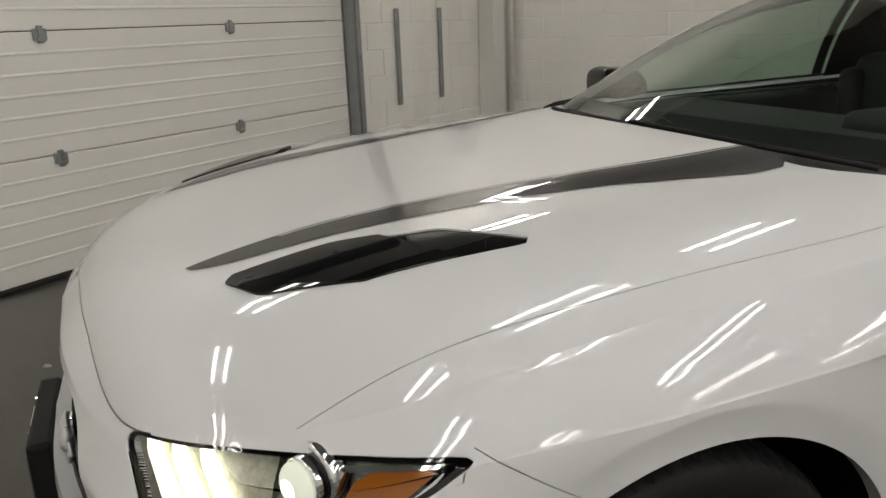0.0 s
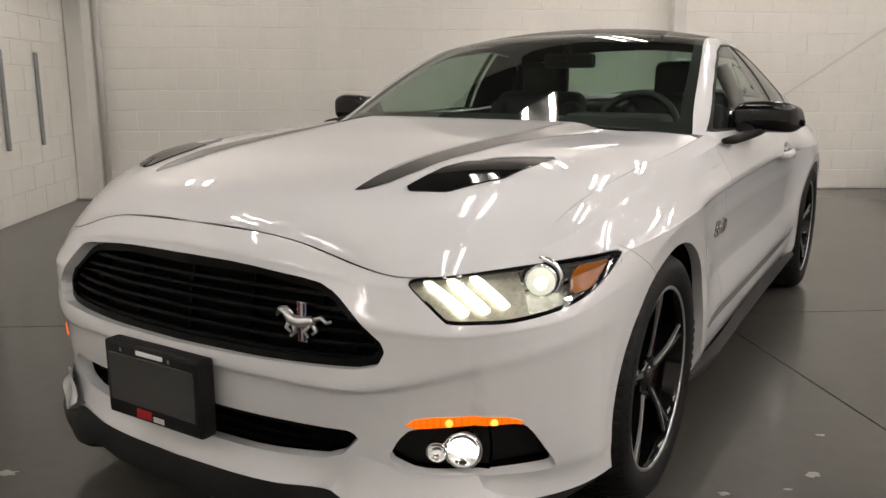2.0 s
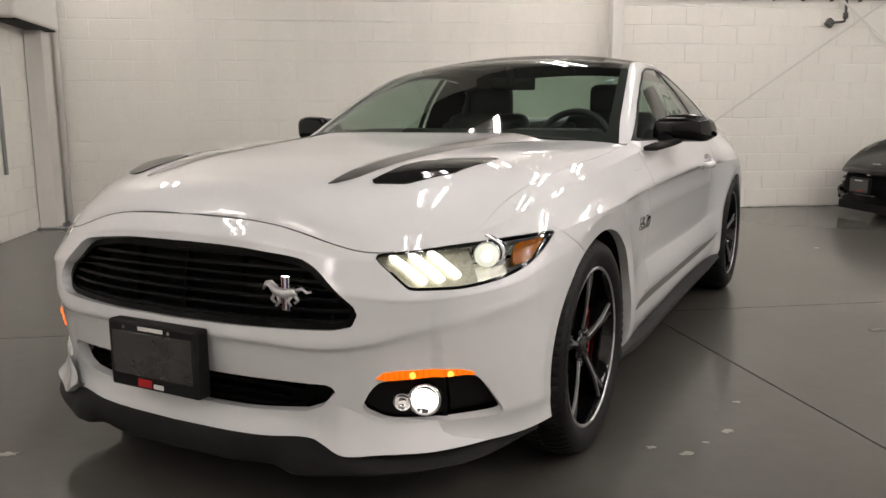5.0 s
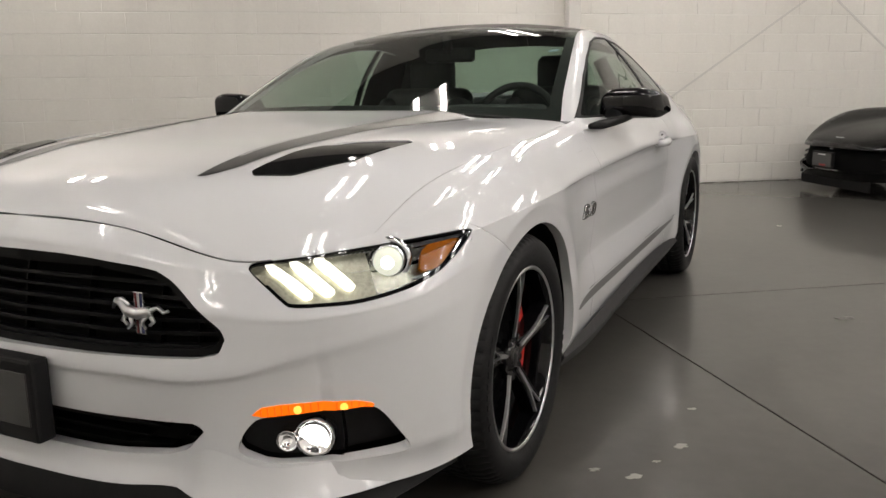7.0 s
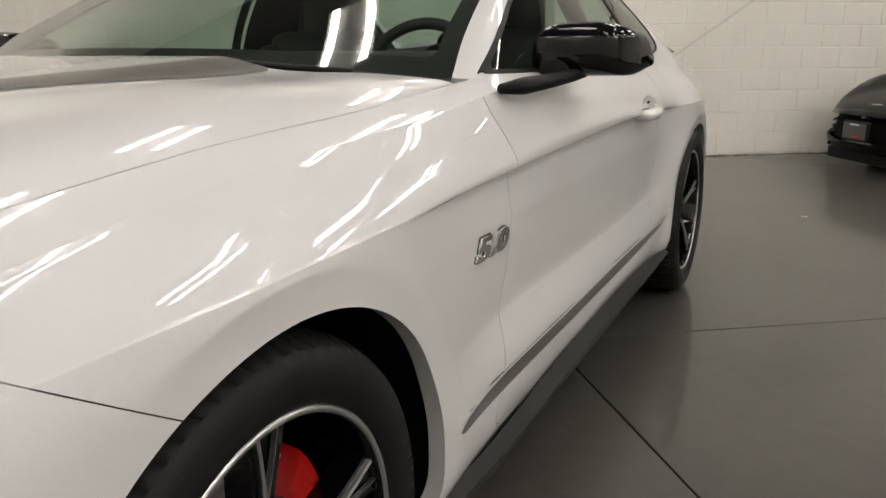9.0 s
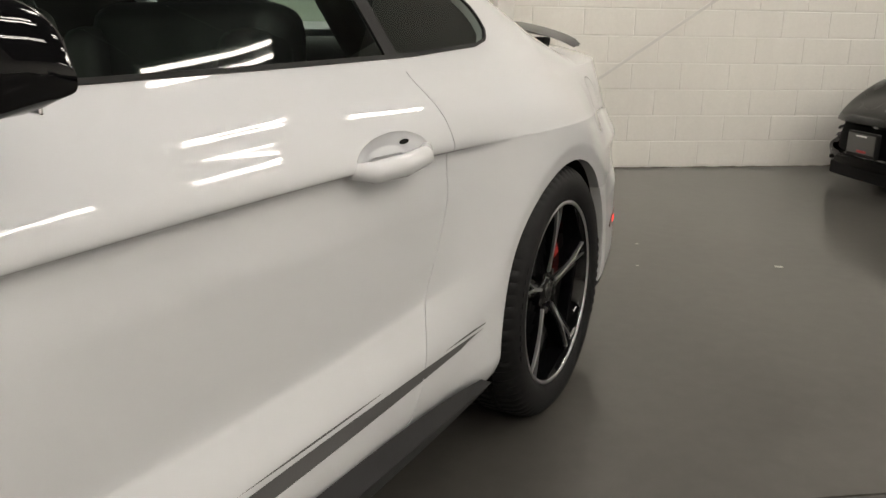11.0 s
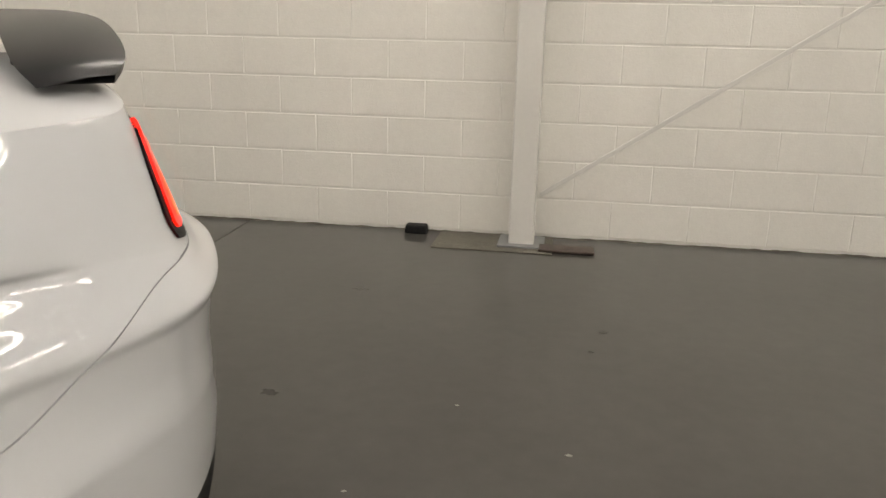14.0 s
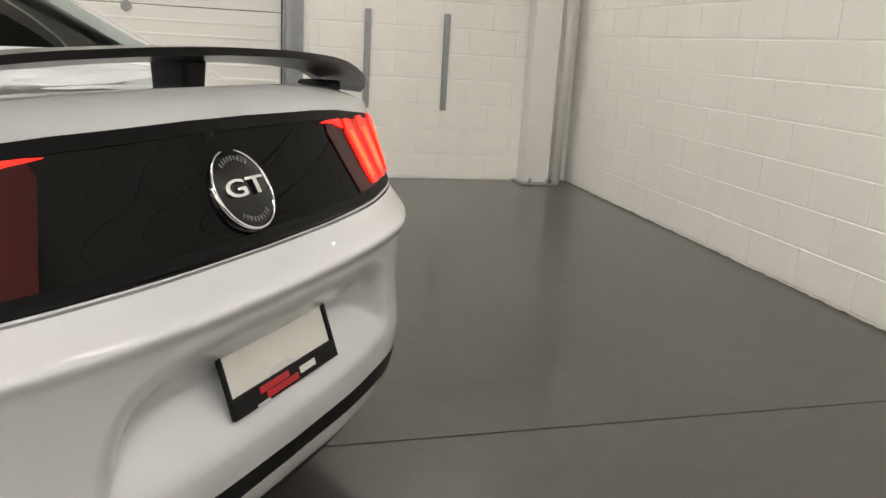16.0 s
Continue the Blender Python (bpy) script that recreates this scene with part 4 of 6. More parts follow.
lower_lip, diffuser = diffuser.split(lambda x, y, z: np.where(y > 3.60, np.minimum(0.372 - 0.02 * (np.abs(x) / 0.6) ** 2 - z, z - 0.322 + 0.02 * (np.abs(x) / 0.6) ** 2), -1.0))
lower_lip.ob("lower_lip", PAINT, car, "pearl-white strip under the black diffuser", 0.02)
RECESS = rounded([(-0.24, 0.684), (0.24, 0.684), (0.30, 0.676), (0.37, 0.645), (0.412, 0.584), (0.425, 0.51), (0.40, 0.468), (-0.40, 0.468), (-0.425, 0.51), (-0.412, 0.584), (-0.37, 0.645), (-0.30, 0.676)], 1)
plate_recess, rear_bumper = rear_bumper.split(lambda x, y, z: np.where(y > 3.6, inside(x, z, RECESS), -1.0))
depth_in = np.clip(inside(plate_recess.v[:, 0], plate_recess.v[:, 2], RECESS) / 0.125, 0, 1)
depth_in = depth_in * depth_in * (3 - 2 * depth_in)
plate_recess.v = plate_recess.v - np.stack([0 * depth_in, 0.070 * depth_in, 0 * depth_in], -1)
plate_recess.n = None
FUEL = (3.170, 0.816, 0.088, 0.080)
# added ring of paint under the flap gap, keeping its shade light
upper.keep(lambda x, y, z: np.where(x > 0, 0.16 - np.abs(np.hypot((y - FUEL[0]) / FUEL[2], (z - FUEL[1]) / FUEL[3]) - 1), -1.0)).shifted(-0.005).ob("flap_seam_backing", PAINT, car, depth=0.0)
fuel, upper = upper.split(lambda x, y, z: np.where(x > 0, 1 - np.hypot((y - FUEL[0]) / FUEL[2], (z - FUEL[1]) / FUEL[3]), -1.0))
fuel = fuel.keep(lambda x, y, z: 0.974 - np.hypot((y - FUEL[0]) / FUEL[2], (z - FUEL[1]) / FUEL[3]))
fuel.ob("fuel_flap", PAINT, car, "round pearl-white fuel flap", 0.01)
trunk, quarter_rear = upper.split(lambda x, y, z: np.minimum(0.62 - np.abs(x), y - 3.3))
diffuser.ob("diffuser", DARK, car, "black plastic rear diffuser", 0.03)
rear_bumper.ob("rear_bumper", PAINT, car, "pearl-white rear bumper", 0.03)
mesh_ob("plate_recess", plate_recess.v, plate_recess.faces, PAINT, car, "pearl-white number plate recess")

WINDOW = [(0.815, 0.950), (0.945, 1.016), (1.045, 1.068), (1.11, 1.103), (1.29, 1.182), (1.50, 1.250), (1.70, 1.284), (1.9, 1.291), (2.1, 1.274), (2.3, 1.215), (2.42, 1.140), (2.49, 1.070), (2.497, 1.03), (2.47, 1.002), (2.40, 0.988), (2.1, 0.972), (1.6, 0.960), (1.1, 0.950)]


def window_field(x, y, z):
    return inside(y, z, WINDOW)


glass_side, side_frame = side_skin.split(lambda x, y, z: window_field(x, y, z))
seal = glass_side.keep(lambda x, y, z: 0.007 - window_field(x, y, z))
glass_side = glass_side.keep(lambda x, y, z: window_field(x, y, z) - 0.007)
pillar = glass_side.keep(lambda x, y, z: 0.022 - np.abs(y - 2.02 + 0.25 * (z - 0.96)))
glass_side = glass_side.keep(lambda x, y, z: np.abs(y - 2.02 + 0.25 * (z - 0.96)) - 0.022)

# cabin top: windscreen, black roof, white rails, rear window
WS_TOP, RG_TOP = 1.50, 2.42


def rail_u(x, y):
    return np.abs(x) / RAIL_X(y)


rails, inner_top = canopy_skin.split(lambda x, y, z: rail_u(x, y) - 0.962)
screen_all, roof_all = inner_top.split(lambda x, y, z: WS_TOP + 0.09 * (np.abs(x) / 0.55) ** 2 - y)
roof_all, back_all = roof_all.split(lambda x, y, z: RG_TOP - y)
back_glass, back_white = back_all.split(lambda x, y, z: np.minimum(0.90 - rail_u(x, y), 3.02 - y))
windscreen = screen_all
frit = windscreen.keep(lambda x, y, z: np.maximum(np.maximum(rail_u(x, y) - 0.905, y - (WS_TOP + 0.09 * (np.abs(x) / 0.55) ** 2 - 0.05)), (0.64 + 0.22 * (np.abs(x) / 0.79) ** 2) - y))
windscreen.ob("windscreen", GLASS, car, "green-tinted windscreen", 0.0).visible_shadow = False
frit.shifted(-0.003).ob("windscreen_border", DARK, car, "black border of the windscreen", 0.0)
roof_all.ob("roof", ROOF_BLACK, car, "black painted roof panel", 0.02)
back_glass.ob("rear_window", GLASS, car, "green-tinted rear window", 0.0).visible_shadow = False
roof_rails = rails.joined(back_white)

for sign, side in ((1, "left"), (-1, "right")):
    half = lambda s: s.keep(lambda x, y, z: sign * x)
    half(wing_front.joined(wing_back).joined(wing_top)).ob("wing", PAINT, car, "pearl-white front wing", 0.03)
    door = half(door_skin).ob("door", PAINT, car, "pearl-white door, closed", 0.02)
    half(quarter_front.joined(quarter_rear).joined(sill_tail).joined(side_frame).joined(roof_rails)).ob("rear_quarter", PAINT, car, "pearl-white rear quarter and roof rail", 0.03)
    quarter = half(glass_side).keep(lambda x, y, z: y - 2.0 + 0.25 * (z - 0.96)).shifted(-0.02)
    mesh_ob("quarter_trim", quarter.v, quarter.faces, INNER, car, "black trim behind the quarter glass")
    half(glass_side).ob("side_window", SIDE_GLASS, car, "dark tinted side glass", 0.0).visible_shadow = False
    half(seal.joined(pillar)).shifted(0.002).ob("window_seal", DARK, car, "black rubber window seal", 0.006)
trunk.joined(deck_skin.keep(lambda x, y, z: y - 3.08)).ob("boot_lid", PAINT, car, "pearl-white boot lid", 0.02)

# ---- nose details ----
lens_q = lambda s: np.abs(s.v[:, 0]) + s.v[:, 1]


def on_lens(skin, poly, grow=0.0):
    """The piece of a front-corner sheet within an outline drawn in reach-round and height."""
    return skin.cut(inside(lens_q(skin), skin.v[:, 2], poly) + grow)[0]


BARS = [[(-0.090, 0.710), (-0.055, 0.711), (0.040, 0.654), (0.038, 0.646), (0.012, 0.643)],
        [(-0.020, 0.714), (0.015, 0.715), (0.104, 0.657), (0.102, 0.649), (0.073, 0.646)],
        [(0.050, 0.718), (0.084, 0.719), (0.166, 0.663), (0.164, 0.656), (0.138, 0.654)]]
AMBER_LENS = [(0.392, 0.724), (0.540, 0.734), (0.500, 0.708), (0.445, 0.678), (0.370, 0.671)]
CHROME_EDGE = [(0.36, 0.728), (0.56, 0.738), (0.53, 0.733), (0.37, 0.722)]
CHROME_LOW = [(0.335, 0.664), (0.375, 0.668), (0.450, 0.675), (0.508, 0.707), (0.552, 0.735), (0.520, 0.706), (0.46, 0.668), (0.40, 0.655)]
chrome_dim = noisy(shader("lamp_chrome", (0.50, 0.51, 0.44), 0.22, 0.85), 45, 160, 0.45, 0.6, 70, dist=0.006)
for sign in (1, -1):
    half = lambda s: s.keep(lambda x, y, z: sign * x)
    lens = half(lamp_lens).finer()
    lamp = lens.shifted(0.0005).ob("headlamp", LENS, car, "lit headlamp with three white light bars and an amber corner", 0.0)
    lamp.visible_shadow = False
    lq = lens_q(lens)
    rim = lens.cut(np.where(lens.v[:, 2] < 0.672 + 0.22 * np.maximum(lq - 0.25, 0), 0.0085, 0.0040) - head_field(*lens.v.T))[0]
    rim.shifted(-0.004).ob("lamp_rim", BLACK_PAINT, lamp, "gloss black rim", 0.008)
    back = lens.shifted(-0.036)
    back.ob("lamp_bowl", chrome_dim, lamp, "chrome lamp bowl", -0.034)
    inner = on_lens(lens, [(-0.2, 0.75), (0.215, 0.75), (0.235, 0.62), (-0.2, 0.62)])
    inner.shifted(-0.026).ob("bar_carrier", noisy(shader("lamp_bar_carrier", (0.36, 0.36, 0.29), 0.35, 0.6), 30, 120, 0.3), lamp, "grey chrome carrier of the light bars", 0.0)
    for bar in BARS:
        on_lens(lens, rounded(bar, 1)).shifted(-0.008).ob("light_bar", LED, lamp, "lit white light bar", 0.012)
    on_lens(lens, rounded(AMBER_LENS, 1)).shifted(-0.008).ob("amber_corner", AMBER, lamp, "amber side reflector", 0.01)
    on_lens(lens, CHROME_EDGE).shifted(-0.006).ob("chrome_trim", CHROME, lamp, depth=0.006)
    on_lens(lens, CHROME_LOW).shifted(-0.006).ob("chrome_trim", CHROME, lamp, depth=0.006)
    at = Vector((sign * 0.768, -0.484, 0.694))
    way = Vector((sign * 0.42, -0.90, 0.02)).normalized()
    turn = way.to_track_quat("Z", "Y").to_matrix().to_4x4()
    ball = bmesh.new()
    bmesh.ops.create_uvsphere(ball, u_segments=24, v_segments=12, radius=0.031)
    bmesh.ops.scale(ball, vec=(1, 1, 0.55), verts=ball.verts)
    bmesh.ops.transform(ball, matrix=Matrix.Translation(at + way * 0.012) @ turn, verts=ball.verts)
    part("projector", ball, PROJECTOR, lamp, "lit round projector", True)
    spot = bmesh.new()
    bmesh.ops.create_uvsphere(spot, u_segments=20, v_segments=10, radius=0.016)
    bmesh.ops.scale(spot, vec=(1, 1, 0.35), verts=spot.verts)
    bmesh.ops.transform(spot, matrix=Matrix.Translation(at + way * 0.0245) @ turn, verts=spot.verts)
    part("projector_core", spot, HOT_CORE, lamp, "bright middle of the projector", True)
    for r0, r1, d, m in ((0.0315, 0.036, 0.010, CHROME), (0.036, 0.039, -0.002, BLACK_PAINT), (0.039, 0.050, -0.006, CHROME)):
        ringv, ringf = revolve([(r0, d - 0.004), (r0, d), (r1, d - 0.006), (r1, d - 0.03)], 40, "z")
        bm = bm_of(ringv, ringf)
        bmesh.ops.transform(bm, matrix=Matrix.Translation(at) @ turn, verts=bm.verts)
        part("projector_ring", bm, m, lamp, smooth=True)

    # fog pocket with lamp, reflector and amber strip
    pocket = half(fog_cut)
    pocket.shifted(-0.055).ob("fog_pocket", DARK, car, "black plastic fog lamp pocket", 0.0)
    for cx, cy, cz, r, m, name, label in ((0.668, -0.640, 0.338, 0.040, PROJECTOR, "fog_lamp", "lit round fog lamp"), (0.622, -0.672, 0.335, 0.022, None, "reflector_cup", "chrome side of the fog lamp")):
        at = Vector((sign * cx, cy, cz))
        way = Vector((sign * 0.40, -0.915, 0.0)).normalized()
        turn = way.to_track_quat("Z", "Y").to_matrix().to_4x4()
        bowl = bm_of(*revolve([(0.002, -0.012), (r * 0.5, -0.010), (r * 0.85, 0.0), (r, 0.008), (r * 1.06, 0.006), (r * 1.06, -0.05)], 32, "z"))
        bmesh.ops.transform(bowl, matrix=Matrix.Translation(at) @ turn, verts=bowl.verts)
        cup = part(name, bowl, CHROME, car, label, True)
        if m:
            bulb = bmesh.new()
            bmesh.ops.create_uvsphere(bulb, u_segments=24, v_segments=10, radius=r * 0.42)
            bmesh.ops.scale(bulb, vec=(1, 1, 0.3), verts=bulb.verts)
            bmesh.ops.transform(bulb, matrix=Matrix.Translation(at + way * 0.004) @ turn, verts=bulb.verts)
            part("bulb", bulb, HOT_CORE, cup, "bright bulb lens", True)
    strip_poly = rounded([(0.572, 0.400), (0.60, 0.424), (0.75, 0.424), (0.785, 0.412), (0.778, 0.400), (0.70, 0.397)], 1)
    strip = half(bumper).keep(lambda x, y, z: np.where((y < -0.35) & (z > 0.38) & (z < 0.45), 1.0, -1.0)).finer().finer().keep(lambda x, y, z: np.where(y < -0.35, inside(np.abs(x), z, strip_poly), -1.0))
    amber = strip.shifted(0.002).ob("side_lamp", AMBER_ON, car, "lit amber turn lamp strip", 0.008)
    for xx in (0.655, 0.735):
        strip.keep(lambda x, y, z: 1 - np.hypot((np.abs(x) - xx) / 0.0065, (z - 0.411) / 0.009)).shifted(0.004).ob("bulb_spot", AMBER_SPOT, amber, "bright bulb behind the amber lens", 0.002)
    for k in range(17):
        xx = 0.582 + 0.0118 * k
        strip.keep(lambda x, y, z: 0.0012 - np.abs(np.abs(x) - xx)).shifted(0.0030).ob("rib", AMBER_DIM, amber, depth=0.002)

# upper grille: dark mesh of bars and uprights behind the opening
grille_rim = grille_cut.cut(0.016 - inside(grille_cut.v[:, 0], grille_cut.v[:, 2], GRILLE))[0]
grille = grille_cut.shifted(-0.075).ob("grille", INNER, car, "black slatted grille", 0.0)
grille_rim.shifted(-0.028).ob("grille_frame", GRILLE_BLACK, grille, "black plastic frame", 0.05)
for k in range(7):
    zz = 0.546 + 0.027 * k
    bar = grille_cut.keep(lambda x, y, z: 0.0040 - np.abs(z - zz))
    if bar.faces:
        for piece in bar.shifted(-0.038).pieces():
            piece.ob("slat", GRILLE_BLACK, grille, depth=0.03)
for k in range(-5, 6):
    post = grille_cut.keep(lambda x, y, z: 0.004 - np.abs(x - 0.095 * k))
    if post.faces:
        for piece in post.shifted(-0.055).pieces():
            piece.ob("upright", GRILLE_BLACK, grille, depth=0.02)
low = low_cut.shifted(-0.075).ob("lower_grille", INNER, car, "black lower grille", 0.0)
for k in range(4):
    zz = 0.305 + 0.023 * k
    for piece in low_cut.keep(lambda x, y, z: 0.0045 - np.abs(z - zz)).shifted(-0.045).pieces():
        piece.ob("slat", GRILLE_BLACK, low, depth=0.03)

# running-horse emblem as plain silver shapes before three upright bars
emblem = bm_of(*tube([(0.288, -0.793, 0.618), (0.301, -0.795, 0.634), (0.315, -0.796, 0.632), (0.333, -0.796, 0.617), (0.358, -0.794, 0.612), (0.381, -0.791, 0.618), (0.389, -0.789, 0.610)],
                      [0.003, 0.0065, 0.008, 0.012, 0.0125, 0.012, 0.006], 10))
for leg in ([(0.328, -0.796, 0.612), (0.318, -0.797, 0.596), (0.331, -0.798, 0.588)], [(0.338, -0.796, 0.606), (0.343, -0.797, 0.590), (0.331, -0.798, 0.580)],
            [(0.379, -0.791, 0.610), (0.365, -0.793, 0.594), (0.375, -0.793, 0.582)], [(0.385, -0.790, 0.612), (0.395, -0.790, 0.598), (0.385, -0.791, 0.590)],
            [(0.387, -0.789, 0.620), (0.405, -0.786, 0.628), (0.418, -0.784, 0.618), (0.429, -0.782, 0.622)], [(0.301, -0.795, 0.636), (0.318, -0.795, 0.640), (0.335, -0.794, 0.628)]):
    n = len(leg)
    emblem = join_bm(emblem, bm_of(*tube(leg, [0.0055 - 0.002 * i / (n - 1) for i in range(n)], 8)))
part("emblem", emblem, SILVER, car, "chrome running animal emblem as a plain shape", True)
for k, m in enumerate((shader("dark_red_enamel", (0.12, 0.008, 0.01), 0.3), SILVER, shader("dark_blue_enamel", (0.008, 0.014, 0.07), 0.3))):
    part("emblem_bar", box_bm(0.006, 0.006, 0.085, (0.344 + 0.007 * k, -0.783, 0.610), 0.001, 1), m, car)
part("emblem_bar", box_bm(0.026, 0.005, 0.09, (0.351, -0.782, 0.610), 0.001, 1), CHROME, car)

# front plate holder
holder = part("plate_holder", box_bm(0.325, 0.045, 0.185, (-0.014, -0.872, 0.42), 0.008, 2, turn=None), DARK, car, "black number plate holder with dealer strip")
part("plate_face", box_bm(0.29, 0.004, 0.12, (-0.014, -0.8955, 0.425), 0.001, 1), noisy(shader("smoked_plate", (0.035, 0.035, 0.034), 0.22, 0.0, 0.6), 8, 60, 0.25), holder, "smoked plain plate")
part("number_strip", box_bm(0.09, 0.002, 0.010, (-0.014, -0.8955, 0.497)), BAR_WHITE, holder, "white printed strip")
part("print_bar", box_bm(0.05, 0.002, 0.022, (-0.045, -0.8955, 0.347)), BAR_RED, holder, "red printed bar")
part("print_bar", box_bm(0.035, 0.002, 0.012, (0.005, -0.8955, 0.343)), BAR_WHITE, holder, "white printed bar")
for sx in (-0.11, 0.055):
    part("screw", bm_of(*tube([(sx, -0.893, 0.497), (sx, -0.899, 0.497)], 0.005, 10)), CHROME, holder)

# white blade under each fog pocket, from the lower grille to the wheel
b_top = [(0.455, -0.800, 0.300), (0.500, -0.788, 0.340), (0.535, -0.752, 0.318), (0.590, -0.722, 0.289), (0.70, -0.634, 0.283), (0.81, -0.508, 0.287), (0.866, -0.405, 0.300)]
b_low = [(0.440, -0.812, 0.258), (0.475, -0.806, 0.238), (0.515, -0.792, 0.214), (0.600, -0.742, 0.214), (0.715, -0.672, 0.219), (0.822, -0.530, 0.226), (0.876, -0.398, 0.233)]
b_in = [(px * 0.97, py + 0.03, pz - 0.006) for px, py, pz in b_low]
b_mid = [tuple(0.45 * a + 0.55 * b + c for a, b, c in zip(p, q, (0.0, 0.006, -0.004))) for p, q in zip(b_top, b_low)]
blade = np.stack([spline(c, 6) for c in (b_top, b_mid, b_low)], 1)
under_blade = np.stack([spline(c, 6) for c in (b_low, b_in)], 1)
for flip in (1, -1):
    bs = Skin.grids([blade])
    us = Skin.grids([under_blade])
    both = bm_of([*(bs.v * [flip, 1, 1]), *(us.v * [flip, 1, 1])], bs.faces + [[i + len(bs.v) for i in f] for f in us.faces])
    ob = part("bumper_blade", both, PAINT, car, "pearl-white blade at the bumper corner", True)

# splitter: a satin lip that follows the chin
top = [(0, -0.849, 0.240), (0.20, -0.842, 0.241), (0.30, -0.830, 0.243), (0.42, -0.800, 0.248), (0.475, -0.782, 0.230), (0.53, -0.752, 0.214), (0.69, -0.640, 0.218), (0.80, -0.516, 0.221), (0.872, -0.370, 0.224)]
brow = [(0, -0.864, 0.205), (0.20, -0.856, 0.205), (0.30, -0.842, 0.206), (0.42, -0.822, 0.205), (0.475, -0.802, 0.200), (0.53, -0.776, 0.196), (0.69, -0.664, 0.197), (0.80, -0.540, 0.199), (0.873, -0.372, 0.214)]
lip = [(0, -0.866, 0.172), (0.20, -0.857, 0.172), (0.325, -0.832, 0.172), (0.395, -0.838, 0.163), (0.50, -0.796, 0.164), (0.575, -0.762, 0.166), (0.685, -0.696, 0.172), (0.785, -0.590, 0.180), (0.876, -0.376, 0.205)]
under = [(px * 0.985, py + 0.016, pz - 0.013) for px, py, pz in lip]
inn = [(0, -0.70, 0.17), (0.18, -0.69, 0.17), (0.28, -0.67, 0.165), (0.36, -0.65, 0.16), (0.44, -0.63, 0.175), (0.50, -0.60, 0.19), (0.60, -0.52, 0.195), (0.70, -0.43, 0.20), (0.78, -0.33, 0.205)]
grid = np.stack([spline(c, 8) for c in (inn, under, lip, brow, top)], 1)
mirror = grid[:, ::-1].copy()
mirror[..., 0] *= -1
lip_skin = Skin.grids([grid, mirror])
chin = mesh_ob("splitter", lip_skin.v, lip_skin.faces, DARK, car, "satin black chin splitter")
chin.data.set_sharp_from_angle(angle=math.radians(35))

# ---- flank details ----
flank_l = sheet([LEFT])
flank_l = flank_l.keep(lambda x, y, z: arch(y, z, 0)).keep(lambda x, y, z: arch(y, z, 1))
LOW_TOP = curve1([(0.47, 0.362), (0.52, 0.378), (0.69, 0.394), (1.1, 0.400), (1.8, 0.412), (2.27, 0.410)])
LOW_BOT = curve1([(0.47, 0.345), (0.52, 0.346), (0.69, 0.352), (1.1, 0.360), (1.8, 0.374), (2.10, 0.385), (2.27, 0.396)])
band = flank_l.keep(lambda x, y, z: np.minimum(np.minimum(LOW_TOP(y) - 0.011 - z, z - LOW_BOT(y)), np.minimum(y - 0.475, 2.25 - y)))
band = band.keep(lambda x, y, z: -(0.004 - np.abs(door_field(x, y, z))))
pin = flank_l.keep(lambda x, y, z: np.minimum(np.minimum(LOW_TOP(y) - z, z - LOW_TOP(y) + 0.005), np.minimum(y - 0.48, 2.26 - y))).keep(lambda x, y, z: np.abs(door_field(x, y, z)) - 0.004)


def mirrored(skin):
    return Skin(skin.v * [-1, 1, 1], skin.n * [-1, 1, 1], [f[::-1] for f in skin.faces])


for skin, name in ((band, "side_stripe"), (pin, "pin_stripe")):
    for piece in (*skin.pieces(), *mirrored(skin).pieces()):
        piece.shifted(0.0015).ob(name, SIDE_STRIPE, car, "grey vinyl side stripe", 0.0)

s_top = [(0.885, 0.43, 0.225), (0.915, 0.60, 0.262), (0.922, 1.1, 0.298), (0.93, 1.7, 0.318), (0.94, 2.05, 0.310), (0.942, 2.22, 0.290)]
s_mid = [(0.893, 0.42, 0.20), (0.926, 0.60, 0.222), (0.935, 1.1, 0.25), (0.942, 1.7, 0.268), (0.947, 2.10, 0.268), (0.945, 2.27, 0.264)]
s_bot = [(0.873, 0.42, 0.165), (0.905, 0.60, 0.178), (0.914, 1.1, 0.20), (0.921, 1.7, 0.22), (0.926, 2.10, 0.23), (0.925, 2.27, 0.236)]
s_in = [(0.75, 0.45, 0.15), (0.75, 0.60, 0.155), (0.75, 1.1, 0.17), (0.75, 1.7, 0.19), (0.75, 2.10, 0.21), (0.75, 2.27, 0.24)]
g = np.stack([spline(c, 8) for c in (s_in, s_bot, s_mid, s_top)], 1)
sk = Skin.grids([g])
for flip in (1, -1):
    mesh_ob("side_skirt", sk.v * [flip, 1, 1], [f if flip > 0 else f[::-1] for f in sk.faces], TRIM, car, "satin grey side skirt", smooth=False)

